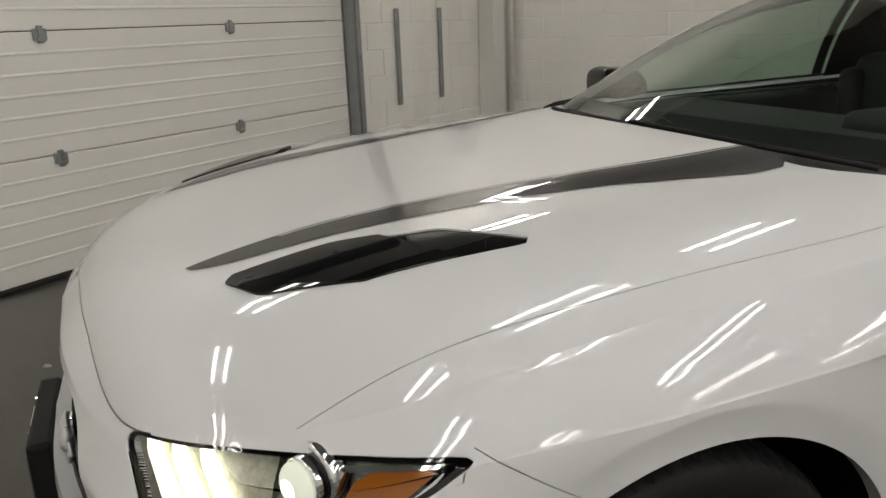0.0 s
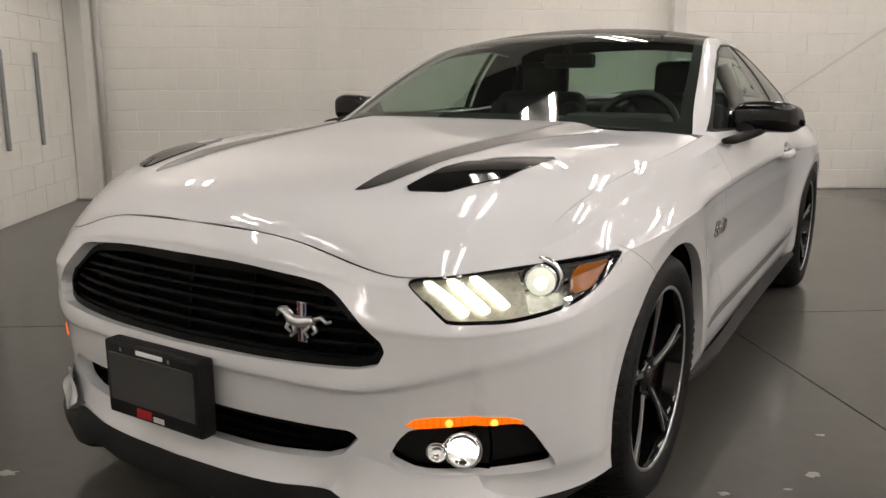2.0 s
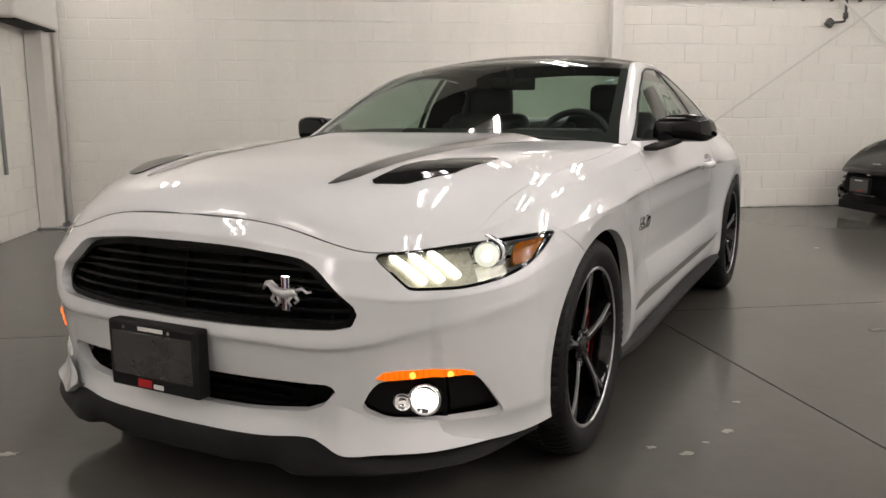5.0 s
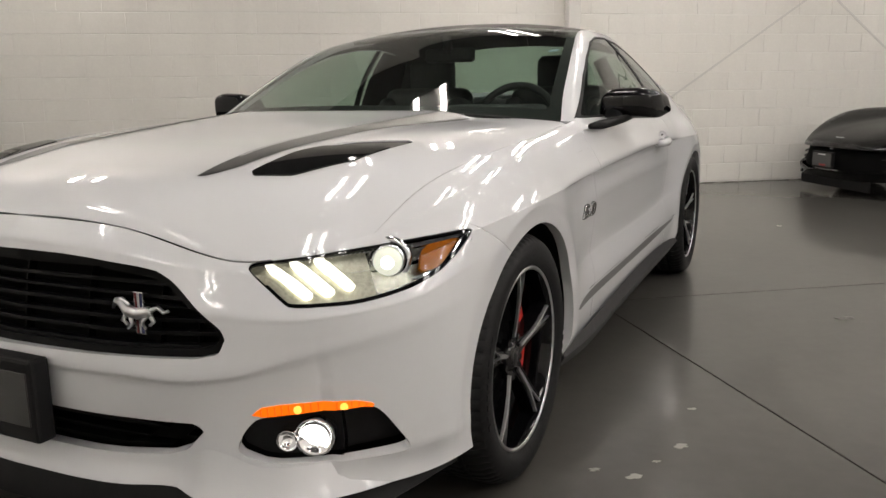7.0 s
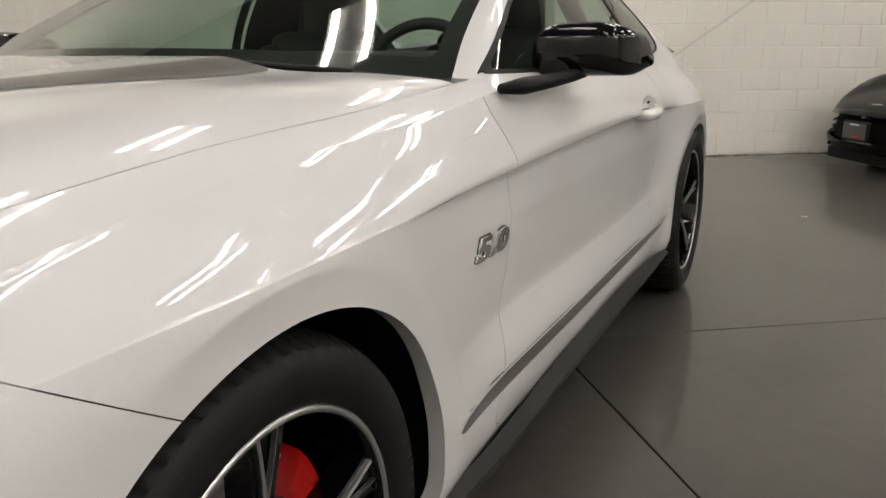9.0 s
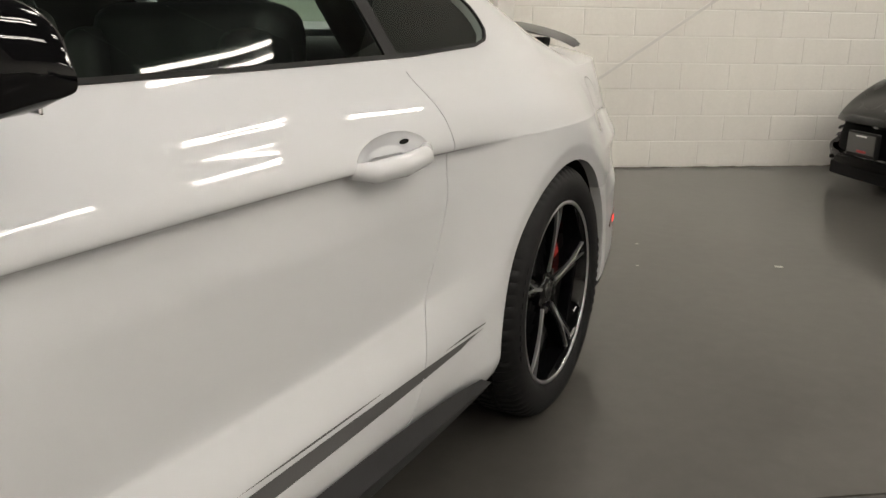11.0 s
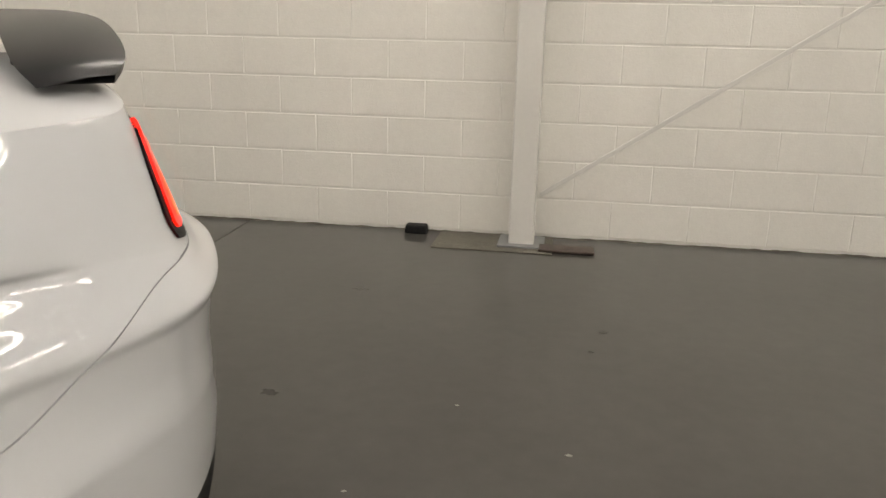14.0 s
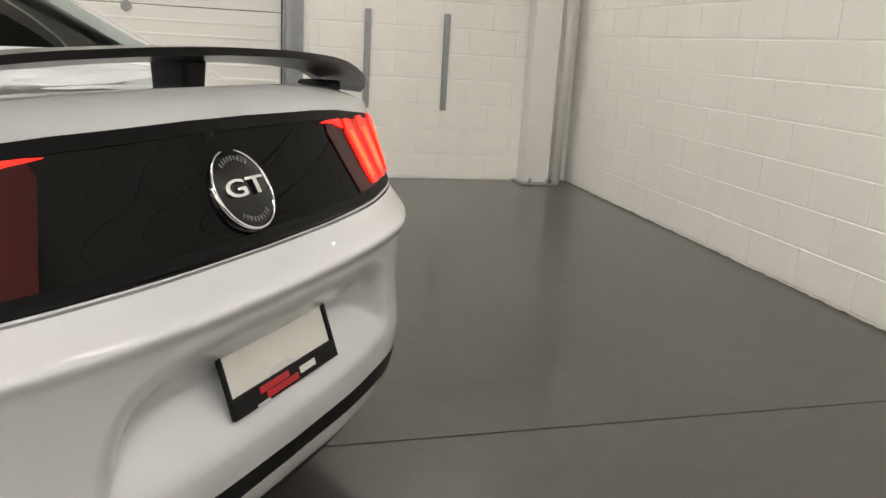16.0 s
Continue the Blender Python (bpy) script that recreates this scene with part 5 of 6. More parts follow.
# door handles with their oval cups
for sign in (1, -1):
    cup = handle_cup.keep(lambda x, y, z: sign * x).finer().finer()
    bowl = cup.shifted(-0.019 * np.clip(cup_field(*cup.v.T) * 2.2, 0, 1)[:, None] ** 0.7)
    handle = mesh_ob("door_handle", bowl.v, bowl.faces, PAINT, car, "pearl-white pull handle over an oval cup")
    # flat black patch stands in for the shaded hole behind the grip
    notch = bowl.keep(lambda x, y, z: 1 - np.hypot((y - 1.958) / 0.013, (z - 0.833) / 0.005))
    notch.shifted(0.0012).ob("grip_shade_patch", INNER, handle, "dark patch painted for the shaded opening behind the grip", depth=0.0)
    gv, gf = tube([(sign * 0.912, 1.782, 0.806), (sign * 0.931, 1.815, 0.802), (sign * 0.938, 1.90, 0.803), (sign * 0.933, 1.975, 0.808), (sign * 0.913, 2.018, 0.816)], [0.012, 0.0175, 0.0195, 0.0175, 0.011], 16)
    part("grip", bm_of(gv, gf), PAINT, handle, smooth=True)

# engine badge on the wings
for sign in (1, -1):
    fc = bpy.data.curves.new("badge_text", "FONT")
    fc.body, fc.size, fc.extrude, fc.bevel_depth, fc.space_character, fc.shear, fc.offset = "5.0", 0.062, 0.003, 0.0012, 1.0, 0.2, 0.0022
    tmp = bpy.data.objects.new("tmp", fc)
    me = bpy.data.meshes.new_from_object(tmp)
    bpy.data.objects.remove(tmp)
    low = [min(v.co[k] for v in me.vertices) for k in (0, 1)]
    high = [max(v.co[k] for v in me.vertices) for k in (0, 1)]
    for v in me.vertices:
        v.co.x = (v.co.x - low[0]) / (high[0] - low[0]) * 0.155
        v.co.y = (v.co.y - low[1]) / (high[1] - low[1]) * 0.044
    me.materials.append(CHROME)
    badge = new("engine_badge", me)
    badge.parent = car
    tagged(badge, "chrome 5.0 badge")
    # enlarged black copy paints in the badge's dark sides and shadow
    back = me.copy()
    back.materials.clear()
    back.materials.append(BLACK_PAINT)
    for v in back.vertices:
        v.co = Vector((0.0775 + (v.co.x - 0.0775) * 1.03 + 0.001, 0.022 + (v.co.y - 0.022) * 1.08 - 0.0006, v.co.z * 0.5 - 0.0022))
    rim = new("badge_dark_outline", back)
    rim.parent = badge
    tagged(rim, "black copy for the badge's dark sides and shadow")
    badge.matrix_local = Matrix.Translation((sign * 0.903, 0.575 if sign > 0 else 0.730, 0.629)) @ Matrix(((0, 0, sign), (sign, 0, 0), (0, 1, 0))).to_4x4()

# mirrors
for sign in (1, -1):
    height = curve1([(0, 0.026), (0.05, 0.046), (0.22, 0.057), (0.6, 0.058), (0.85, 0.052), (0.95, 0.040), (1, 0.014)])
    pts, faces, n, k = [], [], 32, 24
    for j in range(k + 1):
        u = 0.5 - 0.5 * math.cos(math.pi * j / k)
        h = float(height(u))
        low = 0.938 + 0.004 * u + 0.018 * max(0, (u - 0.86) / 0.14) ** 2 + 0.010 * max(0, (0.06 - u) / 0.06)
        front, back = 1.008 + 0.030 * u * u + 0.07 * max(0, (u - 0.78) / 0.22) ** 2 + 0.03 * max(0, (0.1 - u) / 0.1) ** 2, 1.188 + 0.008 * u
        for i in range(n):
            th = 2 * math.pi * i / n
            cy, cz = [math.copysign(abs(w) ** 0.55, w) for w in (math.cos(th), math.sin(th))]
            pts.append((sign * (0.843 + 0.222 * u + 0.012 * (cy - 1) * 0.5), (front + back) / 2 + (back - front) / 2 * cy, low + h + h * cz * (1 - 0.10 * (cy > 0))))
    for j in range(k):
        for i in range(n):
            a, b = j * n + i, j * n + (i + 1) % n
            faces.append((a, b, b + n, a + n))
    faces += [tuple(range(n)), tuple(range(k * n, k * n + n))]
    mir = part("door_mirror", bm_of(pts, faces), BLACK_PAINT, car, "gloss black door mirror", True)
    arm = tube([(sign * 0.868, 0.768, 0.924), (sign * 0.892, 0.825, 0.928), (sign * 0.915, 0.92, 0.935), (sign * 0.935, 1.02, 0.944), (sign * 0.945, 1.08, 0.95)], [0.010, 0.017, 0.015, 0.013, 0.010], 12)
    part("arm", bm_of(*arm), DARK, mir, "black plastic mirror foot", True)
    part("mirror_glass", box_bm(0.13, 0.004, 0.08, (sign * 0.965, 1.188, 0.987), 0.001, 1), CHROME, mir)

# ---- tail details ----
sp_lead = [(0.690, 3.460, 0.978), (0.640, 3.455, 1.000), (0.440, 3.495, 1.046), (0.195, 3.535, 1.067), (0.000, 3.540, 1.071)]
sp_top = [(0.695, 3.520, 0.990), (0.655, 3.530, 1.011), (0.450, 3.580, 1.059), (0.195, 3.620, 1.079), (0.000, 3.625, 1.083)]
sp_trail = [(0.675, 3.565, 0.992), (0.640, 3.595, 1.012), (0.450, 3.650, 1.060), (0.195, 3.685, 1.080), (0.000, 3.690, 1.084)]
sp_trail2 = [(0.675, 3.563, 0.981), (0.640, 3.592, 1.001), (0.450, 3.646, 1.048), (0.195, 3.680, 1.067), (0.000, 3.685, 1.071)]
sp_low = [(0.690, 3.490, 0.982), (0.640, 3.495, 0.999), (0.450, 3.550, 1.030), (0.195, 3.585, 1.051), (0.000, 3.590, 1.055)]
g = np.stack([spline(c, 6) for c in (sp_lead, sp_top, sp_trail, sp_trail2, sp_low, sp_lead)], 1)
gm = g[::-1].copy()
gm[..., 0] *= -1
wing_skin = Skin.grids([np.vstack([g, gm[1:]])])
spoiler_mat = noisy(shader("gunmetal_gloss", (0.016, 0.016, 0.017), 0.36, 0.0, 0.35, 0.15, 0.2), 400, 3, 0.15)
spoiler = part("spoiler", bm_of(wing_skin.v, wing_skin.faces), spoiler_mat, car, "dark grey raised boot spoiler", True)
spoiler.data.set_sharp_from_angle(angle=math.radians(28))
for sx in (0.53, 0.0, -0.53):
    mid = sx == 0
    part("strut", box_bm(0.050 if mid else 0.065, 0.075, 0.056, (sx, 3.575 if mid else 3.53, 1.034 if mid else 0.984), 0.008, 2, taper=(1.15, 1.05)), DARK, spoiler, "black spoiler foot")

tail_panel.ob("tail_panel", PANEL_BLACK, car, "gloss black rear panel", 0.01)
# matt black band stands in for the dark reflection of the tilted edge
panel_edge = tail_panel.cut(0.020 - inside(tail_panel.v[:, 0], tail_panel.v[:, 2], PANEL))[0]
panel_edge.shifted(0.004).ob("panel_edge_band", GRILLE_BLACK, car, "black edge band of the rear panel, matt for its dark reflection", 0.01)
LAMP_OUT = [(0.372, 0.943), (0.702, 0.922), (0.758, 0.80), (0.746, 0.773), (0.425, 0.767), (0.362, 0.912)]
for sign in (1, -1):
    half = tail_panel.keep(lambda x, y, z: sign * x).finer()
    body = half.keep(lambda x, y, z: inside(np.abs(x), z, LAMP_OUT))
    lamp = body.shifted(0.003).ob("tail_lamp", RED_LENS, car, "lit red tail lamp of three upright bars", 0.014)
    arm = half.keep(lambda x, y, z: inside(np.abs(x), z, [(0.330, 0.936), (0.45, 0.934), (0.45, 0.913), (0.40, 0.927)]))
    arm.shifted(0.006).ob("lamp_arm", RED_ON, lamp, "lit red arm along the top", 0.006)
    half.keep(lambda x, y, z: inside(np.abs(x), z, rounded([(0.440, 0.930), (0.692, 0.920), (0.738, 0.806), (0.725, 0.789), (0.492, 0.784)], 1))).shifted(0.0055).ob("lit_lens", RED_DIM, lamp, "red lens lit from within", 0.002)
    for k in range(3):
        a = 0.452 + 0.092 * k
        poly = rounded([(a, 0.931), (a + 0.056, 0.930), (a + 0.102, 0.800), (a + 0.094, 0.786), (a + 0.048, 0.788)], 1)
        bar = half.keep(lambda x, y, z: inside(np.abs(x), z, poly))
        if bar.faces:
            glowbar = bar.shifted(0.008).ob("lamp_bar", RED_ON, lamp, "lit red bar standing proud", 0.010)
            core = bar.keep(lambda x, y, z: np.minimum(inside(np.abs(x), z, poly) - 0.0135, 0.905 - z))
            if core.faces:
                core.shifted(0.0092).ob("bar_core", RED_HOT, glowbar, depth=0.0)

# round badge on the rear panel
face = Vector((0, 0.86, 0.51)).normalized()
turn = Matrix.Translation((0, 3.690, 0.843)) @ face.to_track_quat("Z", "Y").to_matrix().to_4x4()


def disc(profile, material, parent, name, label=""):
    bm = bm_of(*revolve(profile, 56, "z"))
    bmesh.ops.transform(bm, matrix=turn, verts=bm.verts)
    return part(name, bm, material, parent, label, True)


boss = disc([(0.001, 0.020), (0.066, 0.020), (0.078, 0.014), (0.080, -0.03)], BLACK_PAINT, car, "rear_badge", "round black badge with chrome GT letters")
disc([(0.0695, 0.0185), (0.0708, 0.0215), (0.0735, 0.021), (0.0745, 0.015)], CHROME, boss, "badge_ring", "chrome ring")
fc = bpy.data.curves.new("badge_text", "FONT")
fc.body, fc.size, fc.extrude, fc.bevel_depth, fc.align_x, fc.align_y = "GT", 0.044, 0.003, 0.0008, "CENTER", "CENTER"
tmp = bpy.data.objects.new("tmp", fc)
me = bpy.data.meshes.new_from_object(tmp)
bpy.data.objects.remove(tmp)
me.materials.append(CHROME)
letters = new("letters", me)
letters.parent = boss
letters.matrix_local = turn @ Matrix.Translation((0, 0, 0.022)) @ Matrix.Rotation(0, 4, "Z") @ Matrix.Diagonal((1.85, 1, 1, 1))
for k in range(-4, 5):
    for up in (1, -1):
        a = math.radians(90 * up - k * 9)
        bm = box_bm(0.005, 0.009, 0.001, (0, 0.056, 0.0208))
        bmesh.ops.transform(bm, matrix=turn @ Matrix.Rotation(a - math.pi / 2, 4, "Z"), verts=bm.verts)
        part("print_bar", bm, shader("grey_print", (0.10, 0.10, 0.10), 0.4) if "grey_print" not in bpy.data.materials else bpy.data.materials["grey_print"], boss)

# rear plate in its frame
tilt = Matrix.Translation((0.0, 3.772, 0.592)) @ Matrix.Rotation(math.radians(19), 4, "X")


def placed(bm):
    bmesh.ops.transform(bm, matrix=tilt, verts=bm.verts)
    return bm


plate = part("number_plate", placed(box_bm(0.305, 0.004, 0.152, (0, 0.0, 0), 0.002, 1)), PLATE_WHITE, car, "blank white number plate in a black dealer frame")
part("plate_frame", placed(join_bm(box_bm(0.32, 0.01, 0.034, (0, 0.004, -0.068), 0.003, 2), box_bm(0.32, 0.008, 0.008, (0, 0.004, 0.079), 0.002, 1),
                                   box_bm(0.010, 0.008, 0.16, (0.156, 0.004, 0), 0.002, 1), box_bm(0.010, 0.008, 0.16, (-0.156, 0.004, 0), 0.002, 1))), DARK, plate, "black plastic frame")
part("print_bar", placed(box_bm(0.085, 0.001, 0.011, (0.045, 0.0096, -0.061))), BAR_RED, plate, "red printed bar")
part("print_bar", placed(box_bm(0.095, 0.001, 0.011, (0.025, 0.0096, -0.074))), BAR_RED, plate, "red printed bar")
part("print_bar", placed(box_bm(0.050, 0.001, 0.012, (-0.055, 0.0096, -0.068))), BAR_WHITE, plate, "white printed bar")
part("print_bar", placed(box_bm(0.035, 0.001, 0.004, (0.085, 0.0096, -0.0815))), BAR_WHITE, plate)
arc = [(0.012 - 0.055 * math.cos(math.radians(a)), 0.0096, -0.066 + 0.030 * math.sin(math.radians(a))) for a in range(35, 150, 10)]
part("print_arc", placed(bm_of(*tube(arc, 0.0012, 6))), BAR_WHITE, plate)
for sx in (0.088, -0.088):
    part("plate_bolt", placed(bm_of(*tube([(sx, 0.0, 0.066), (sx, 0.014, 0.066)], 0.009, 14))), CHROME, plate, smooth=True)
part("reverse_camera", bm_of(*tube([(0.03, 3.640, 0.945), (0.03, 3.662, 0.937)], 0.012, 14)), DARK, car, "small black reversing camera", True)

# side marker in the rear bumper corner
MARK = rounded([(3.232, 0.417), (3.25, 0.437), (3.425, 0.456), (3.40, 0.438), (3.27, 0.410)], 1)
for sign in (1, -1):
    m = flank_l.keep(lambda x, y, z: inside(y, z, MARK))
    m = m if sign > 0 else mirrored(m)
    marker = m.shifted(0.002).ob("side_marker", RED_LENS, car, "lit red side marker", 0.006)
    m.keep(lambda x, y, z: 1 - np.hypot((y - 3.315) / 0.035, (z - 0.432) / 0.012)).shifted(0.003).ob("marker_glow", RED_ON, marker, depth=0.0)


# ---- inside and under the car ----
inner_lining = Skin.grids([LEFT, RIGHT]).shifted(-0.085)
for k in (0, 1):
    inner_lining = inner_lining.keep(lambda x, y, z: np.where(np.abs(x) > 0.55, arch(y, z, k) - 0.02, 1.0))
inner_lining = inner_lining.keep(lambda x, y, z: 0.90 - z)
inner_lining.ob("inner_shell", INNER, car, "black inner body shell", 0.0)
for k, yy in enumerate((0.03, 2.725)):
    for sign in (1, -1):
        cy, cz, a, b = ARCHES[k]
        verts, faces = [], []
        angles = [math.radians(v) for v in range(-25, 206, 7)]
        for t in angles:
            for xx in (0.50, 0.885 if k == 0 else 0.915):
                verts.append((sign * xx, cy + (a + 0.008) * math.cos(t), cz + (b + 0.008) * math.sin(t)))
        for i in range(len(angles) - 1):
            faces.append((2 * i, 2 * i + 1, 2 * i + 3, 2 * i + 2))
        part("arch_liner", bm_of(verts, faces), INNER, car, "black wheel arch liner", True)
# unseen black boxes added here to keep light out of the body
part("light_block_pan", join_bm(box_bm(1.0, 4.1, 0.04, (0, 1.45, 0.20)), box_bm(1.6, 1.7, 0.04, (0, 1.37, 0.19)), box_bm(1.2, 0.04, 0.5, (0, -0.45, 0.45)), box_bm(1.2, 0.04, 0.5, (0, 3.3, 0.45))), INNER, car, "black boxes added inside and under the car to block light")
cowl = [(-0.79, 0.70, 0.925), (-0.6, 0.55, 0.945), (-0.4, 0.49, 0.955), (0, 0.48, 0.962), (0.4, 0.49, 0.955), (0.6, 0.55, 0.945), (0.79, 0.70, 0.925)]
cowl2 = [(-0.80, 0.86, 0.93), (-0.6, 0.78, 0.95), (-0.4, 0.71, 0.962), (0, 0.68, 0.97), (0.4, 0.71, 0.962), (0.6, 0.78, 0.95), (0.80, 0.86, 0.93)]
cs = Skin.grids([np.stack([spline(cowl, 6)[::-1], spline(cowl2, 6)[::-1]], 0)])
mesh_ob("cowl_panel", cs.v, cs.faces, DARK, car, "black plastic cowl under the wipers")
for pts in ([(0.62, 0.64, 0.957), (0.40, 0.58, 0.972), (0.0, 0.56, 0.982), (-0.05, 0.56, 0.982)], [(-0.08, 0.545, 0.976), (-0.30, 0.565, 0.973), (-0.62, 0.66, 0.958)]):
    w = part("wiper", bm_of(*tube(pts, 0.006, 8)), DARK, car, "black wiper arm and blade", True)
part("dashboard", box_bm(1.42, 0.46, 0.16, (0, 1.06, 0.87), 0.05, 3), CLOTH, car, "dark soft dashboard", True)
part("dash_hood", box_bm(0.42, 0.22, 0.10, (0.37, 1.14, 0.945), 0.04, 3), CLOTH, car, "dark hood over the dials", True)
wheel_at = Matrix.Translation((0.37, 1.36, 0.90)) @ Matrix.Rotation(math.radians(68), 4, "X")
ring = bm_of(*tube([(0.185 * math.cos(a), 0.185 * math.sin(a), 0) for a in [2 * math.pi * i / 40 for i in range(40)]], 0.017, 10, closed=True))
steer = join_bm(ring, box_bm(0.34, 0.04, 0.02, (0, 0, 0), 0.006, 1), box_bm(0.04, 0.17, 0.02, (0, -0.09, 0), 0.006, 1), box_bm(0.12, 0.11, 0.04, (0, 0, 0.0), 0.015, 2))
bmesh.ops.transform(steer, matrix=wheel_at, verts=steer.verts)
part("steering_wheel", steer, CLOTH, car, "black leather steering wheel", True)
for sx in (0.37, -0.37):
    seat = part("seat", join_bm(box_bm(0.50, 0.52, 0.18, (sx, 1.72, 0.50), 0.06, 3), box_bm(0.50, 0.16, 0.58, (sx, 2.02, 0.78), 0.06, 3, turn=None)), CLOTH, car, "black leather bucket seat", True)
    part("headrest", box_bm(0.26, 0.10, 0.19, (sx, 2.07, 1.13), 0.04, 3), CLOTH, seat, smooth=True)
    part("bolster", join_bm(box_bm(0.09, 0.16, 0.40, (sx - 0.21, 1.96, 0.82), 0.04, 3), box_bm(0.09, 0.16, 0.40, (sx + 0.21, 1.96, 0.82), 0.04, 3)), CLOTH, seat, smooth=True)
part("rear_bench", join_bm(box_bm(1.1, 0.45, 0.2, (0, 2.45, 0.55), 0.05, 3), box_bm(1.1, 0.14, 0.45, (0, 2.68, 0.78), 0.05, 3)), CLOTH, car, "black leather rear bench", True)
part("parcel_shelf", box_bm(1.12, 0.42, 0.04, (0, 2.90, 0.975), 0.01, 1), CLOTH, car, "dark parcel shelf")
part("headliner", bm_of(*(lambda s: (s.v, s.faces))(roof_all.shifted(-0.035))), HEADLINER, car, "dark headliner", True)
part("inner_mirror", join_bm(box_bm(0.25, 0.035, 0.065, (0, 1.50, 1.215), 0.015, 3), box_bm(0.03, 0.05, 0.09, (0, 1.47, 1.26), 0.008, 2)), DARK, car, "black rear-view mirror", True)
for sign in (1, -1):
    part("door_card", box_bm(0.06, 1.36, 0.5, (sign * 0.79, 1.42, 0.68), 0.03, 2), CLOTH, car, "dark door trim", True)
    part("pillar_trim", bm_of(*tube([(sign * 0.54, 2.15, 1.20), (sign * 0.64, 2.22, 0.98)], 0.035, 10)), CLOTH, car, smooth=True)
    lining = rails.keep(lambda x, y, z: sign * x).shifted(-0.03)
    part("rail_lining", bm_of(lining.v, lining.faces), HEADLINER, car, smooth=True)
    lining = side_frame.keep(lambda x, y, z: sign * x).keep(lambda x, y, z: np.minimum(z - 0.93, y - 0.80)).shifted(-0.022)
    part("pillar_lining", bm_of(lining.v, lining.faces), HEADLINER, car, smooth=True)
part("inspection_sticker", box_bm(0.05, 0.002, 0.022, (0, 0, 0), 0, 1, turn=Matrix.Translation((0.575, 1.272, 1.208)) @ Matrix.Rotation(math.radians(-28), 4, "Z") @ Matrix.Rotation(math.radians(-66), 4, "X")), shader("pale_blue_sticker", (0.35, 0.5, 0.6), 0.5), car, "pale blue windscreen sticker")
part("console", box_bm(0.24, 1.0, 0.14, (0, 1.6, 0.58), 0.03, 2), CLOTH, car, "dark centre console", True)


# ---- wheels ----
def wheel(name, centre, radius, width, sign, caliper):
    """A tyre on a black and machined five-spoke rim; the outer face lies at the centre given."""
    root = new(name)
    root.parent = car
    root.matrix_local = Matrix.Translation(centre) @ Matrix.Diagonal((sign, 1, 1, 1))
    tagged(root, "black and machined alloy wheel with low-profile tyre")
    R = radius
    prof = [(0.244, -0.012), (0.250, -0.002), (0.258, 0.006), (0.275, 0.012), (0.292, 0.0135), (0.310, 0.010), (0.322, 0.002), (R - 0.010, -0.010), (R - 0.004, -0.022), (R - 0.001, -0.040),
            (R, -0.060), (R - 0.008, -0.064), (R - 0.008, -0.074), (R, -0.078), (R, -0.118), (R - 0.008, -0.122), (R - 0.008, -0.132), (R, -0.136), (R, -width + 0.045), (R - 0.004, -width + 0.02), (0.31, -width - 0.01), (0.26, -width), (0.244, -width + 0.01)]
    n = 288
    verts, faces, k = [], [], len(prof)
    for i in range(n):
        a = 2 * math.pi * i / n
        notch = i % 4 == 0
        for j, (r, d) in enumerate(prof):
            if notch and (7 <= j <= 10 or 13 <= j <= 14 or 17 <= j <= 18):
                r -= 0.006
            verts.append((d, r * math.cos(a + (0.02 * max(0, -d / 0.06) if j < 11 else 0.01 * math.sin(d * 60))), r * math.sin(a + (0.02 * max(0, -d / 0.06) if j < 11 else 0.01 * math.sin(d * 60)))))
    for i in range(n):
        for j in range(k - 1):
            a, b = i * k + j, ((i + 1) % n) * k + j
            faces.append((a, a + 1, b + 1, b))
    tyre = part("tyre", bm_of(verts, faces), RUBBER, root, "black low-profile tyre", True)
    tyre.data.set_sharp_from_angle(angle=math.radians(32))
    for g in range(2):
        for q in range(9):
            a = math.radians(64 + 180 * g + q * 5.2)
            bm = box_bm(0.002, 0.015, 0.017 if q % 3 else 0.012, (0.0126, 0, 0.297))
            bmesh.ops.transform(bm, matrix=Matrix.Rotation(a, 4, "X"), verts=bm.verts)
            part("raised_bar", bm, RUBBER, tyre)
    rim = part("rim", bm_of(*revolve([(0.2400, -0.002), (0.2370, -0.006), (0.235, -0.022), (0.226, -0.05), (0.222, -0.18), (0.236, -width + 0.02)], 80)), BLACK_PAINT, root, "gloss black rim", True)
    part("rim_lip", bm_of(*revolve([(0.2395, -0.006), (0.2408, -0.001), (0.2438, 0.0015), (0.2480, 0.0015), (0.2515, -0.002), (0.2525, -0.012)], 96)), SILVER, rim, "machined silver lip", True)
    face_x = lambda r: -0.010 - 0.030 * (1 - min(r / 0.235, 1)) ** 1.4
    for sp in range(5):
        a0 = math.radians(90 + 72 * sp)
        def at(r, w, dx=0.0):
            return Vector((face_x(r) + dx, r * math.cos(a0) - w * math.sin(a0), r * math.sin(a0) + w * math.cos(a0)))
        # black spoke body, hollowed between its two edges
        radii = [0.035, 0.07, 0.105, 0.14, 0.175, 0.205, 0.238]
        half_w = [0.028, 0.019, 0.017, 0.019, 0.023, 0.028, 0.036]
        v, f = [], []
        for r, w in zip(radii, half_w):
            v += [at(r, -w, -0.045), at(r, -w, -0.003), at(r, -w * 0.35, -0.009), at(r, w * 0.35, -0.009), at(r, w, -0.003), at(r, w, -0.045)]
        for i in range(len(radii) - 1):
            for j in range(5):
                f.append((i * 6 + j, i * 6 + j + 1, i * 6 + 6 + j + 1, i * 6 + 6 + j))
        part("spoke", bm_of(v, f), BLACK_PAINT, rim, "gloss black spoke", False)
        # machined face: two arms that meet in one broad stem narrowing to the hub
        for side in (-1, 1):
            v, f = [], []
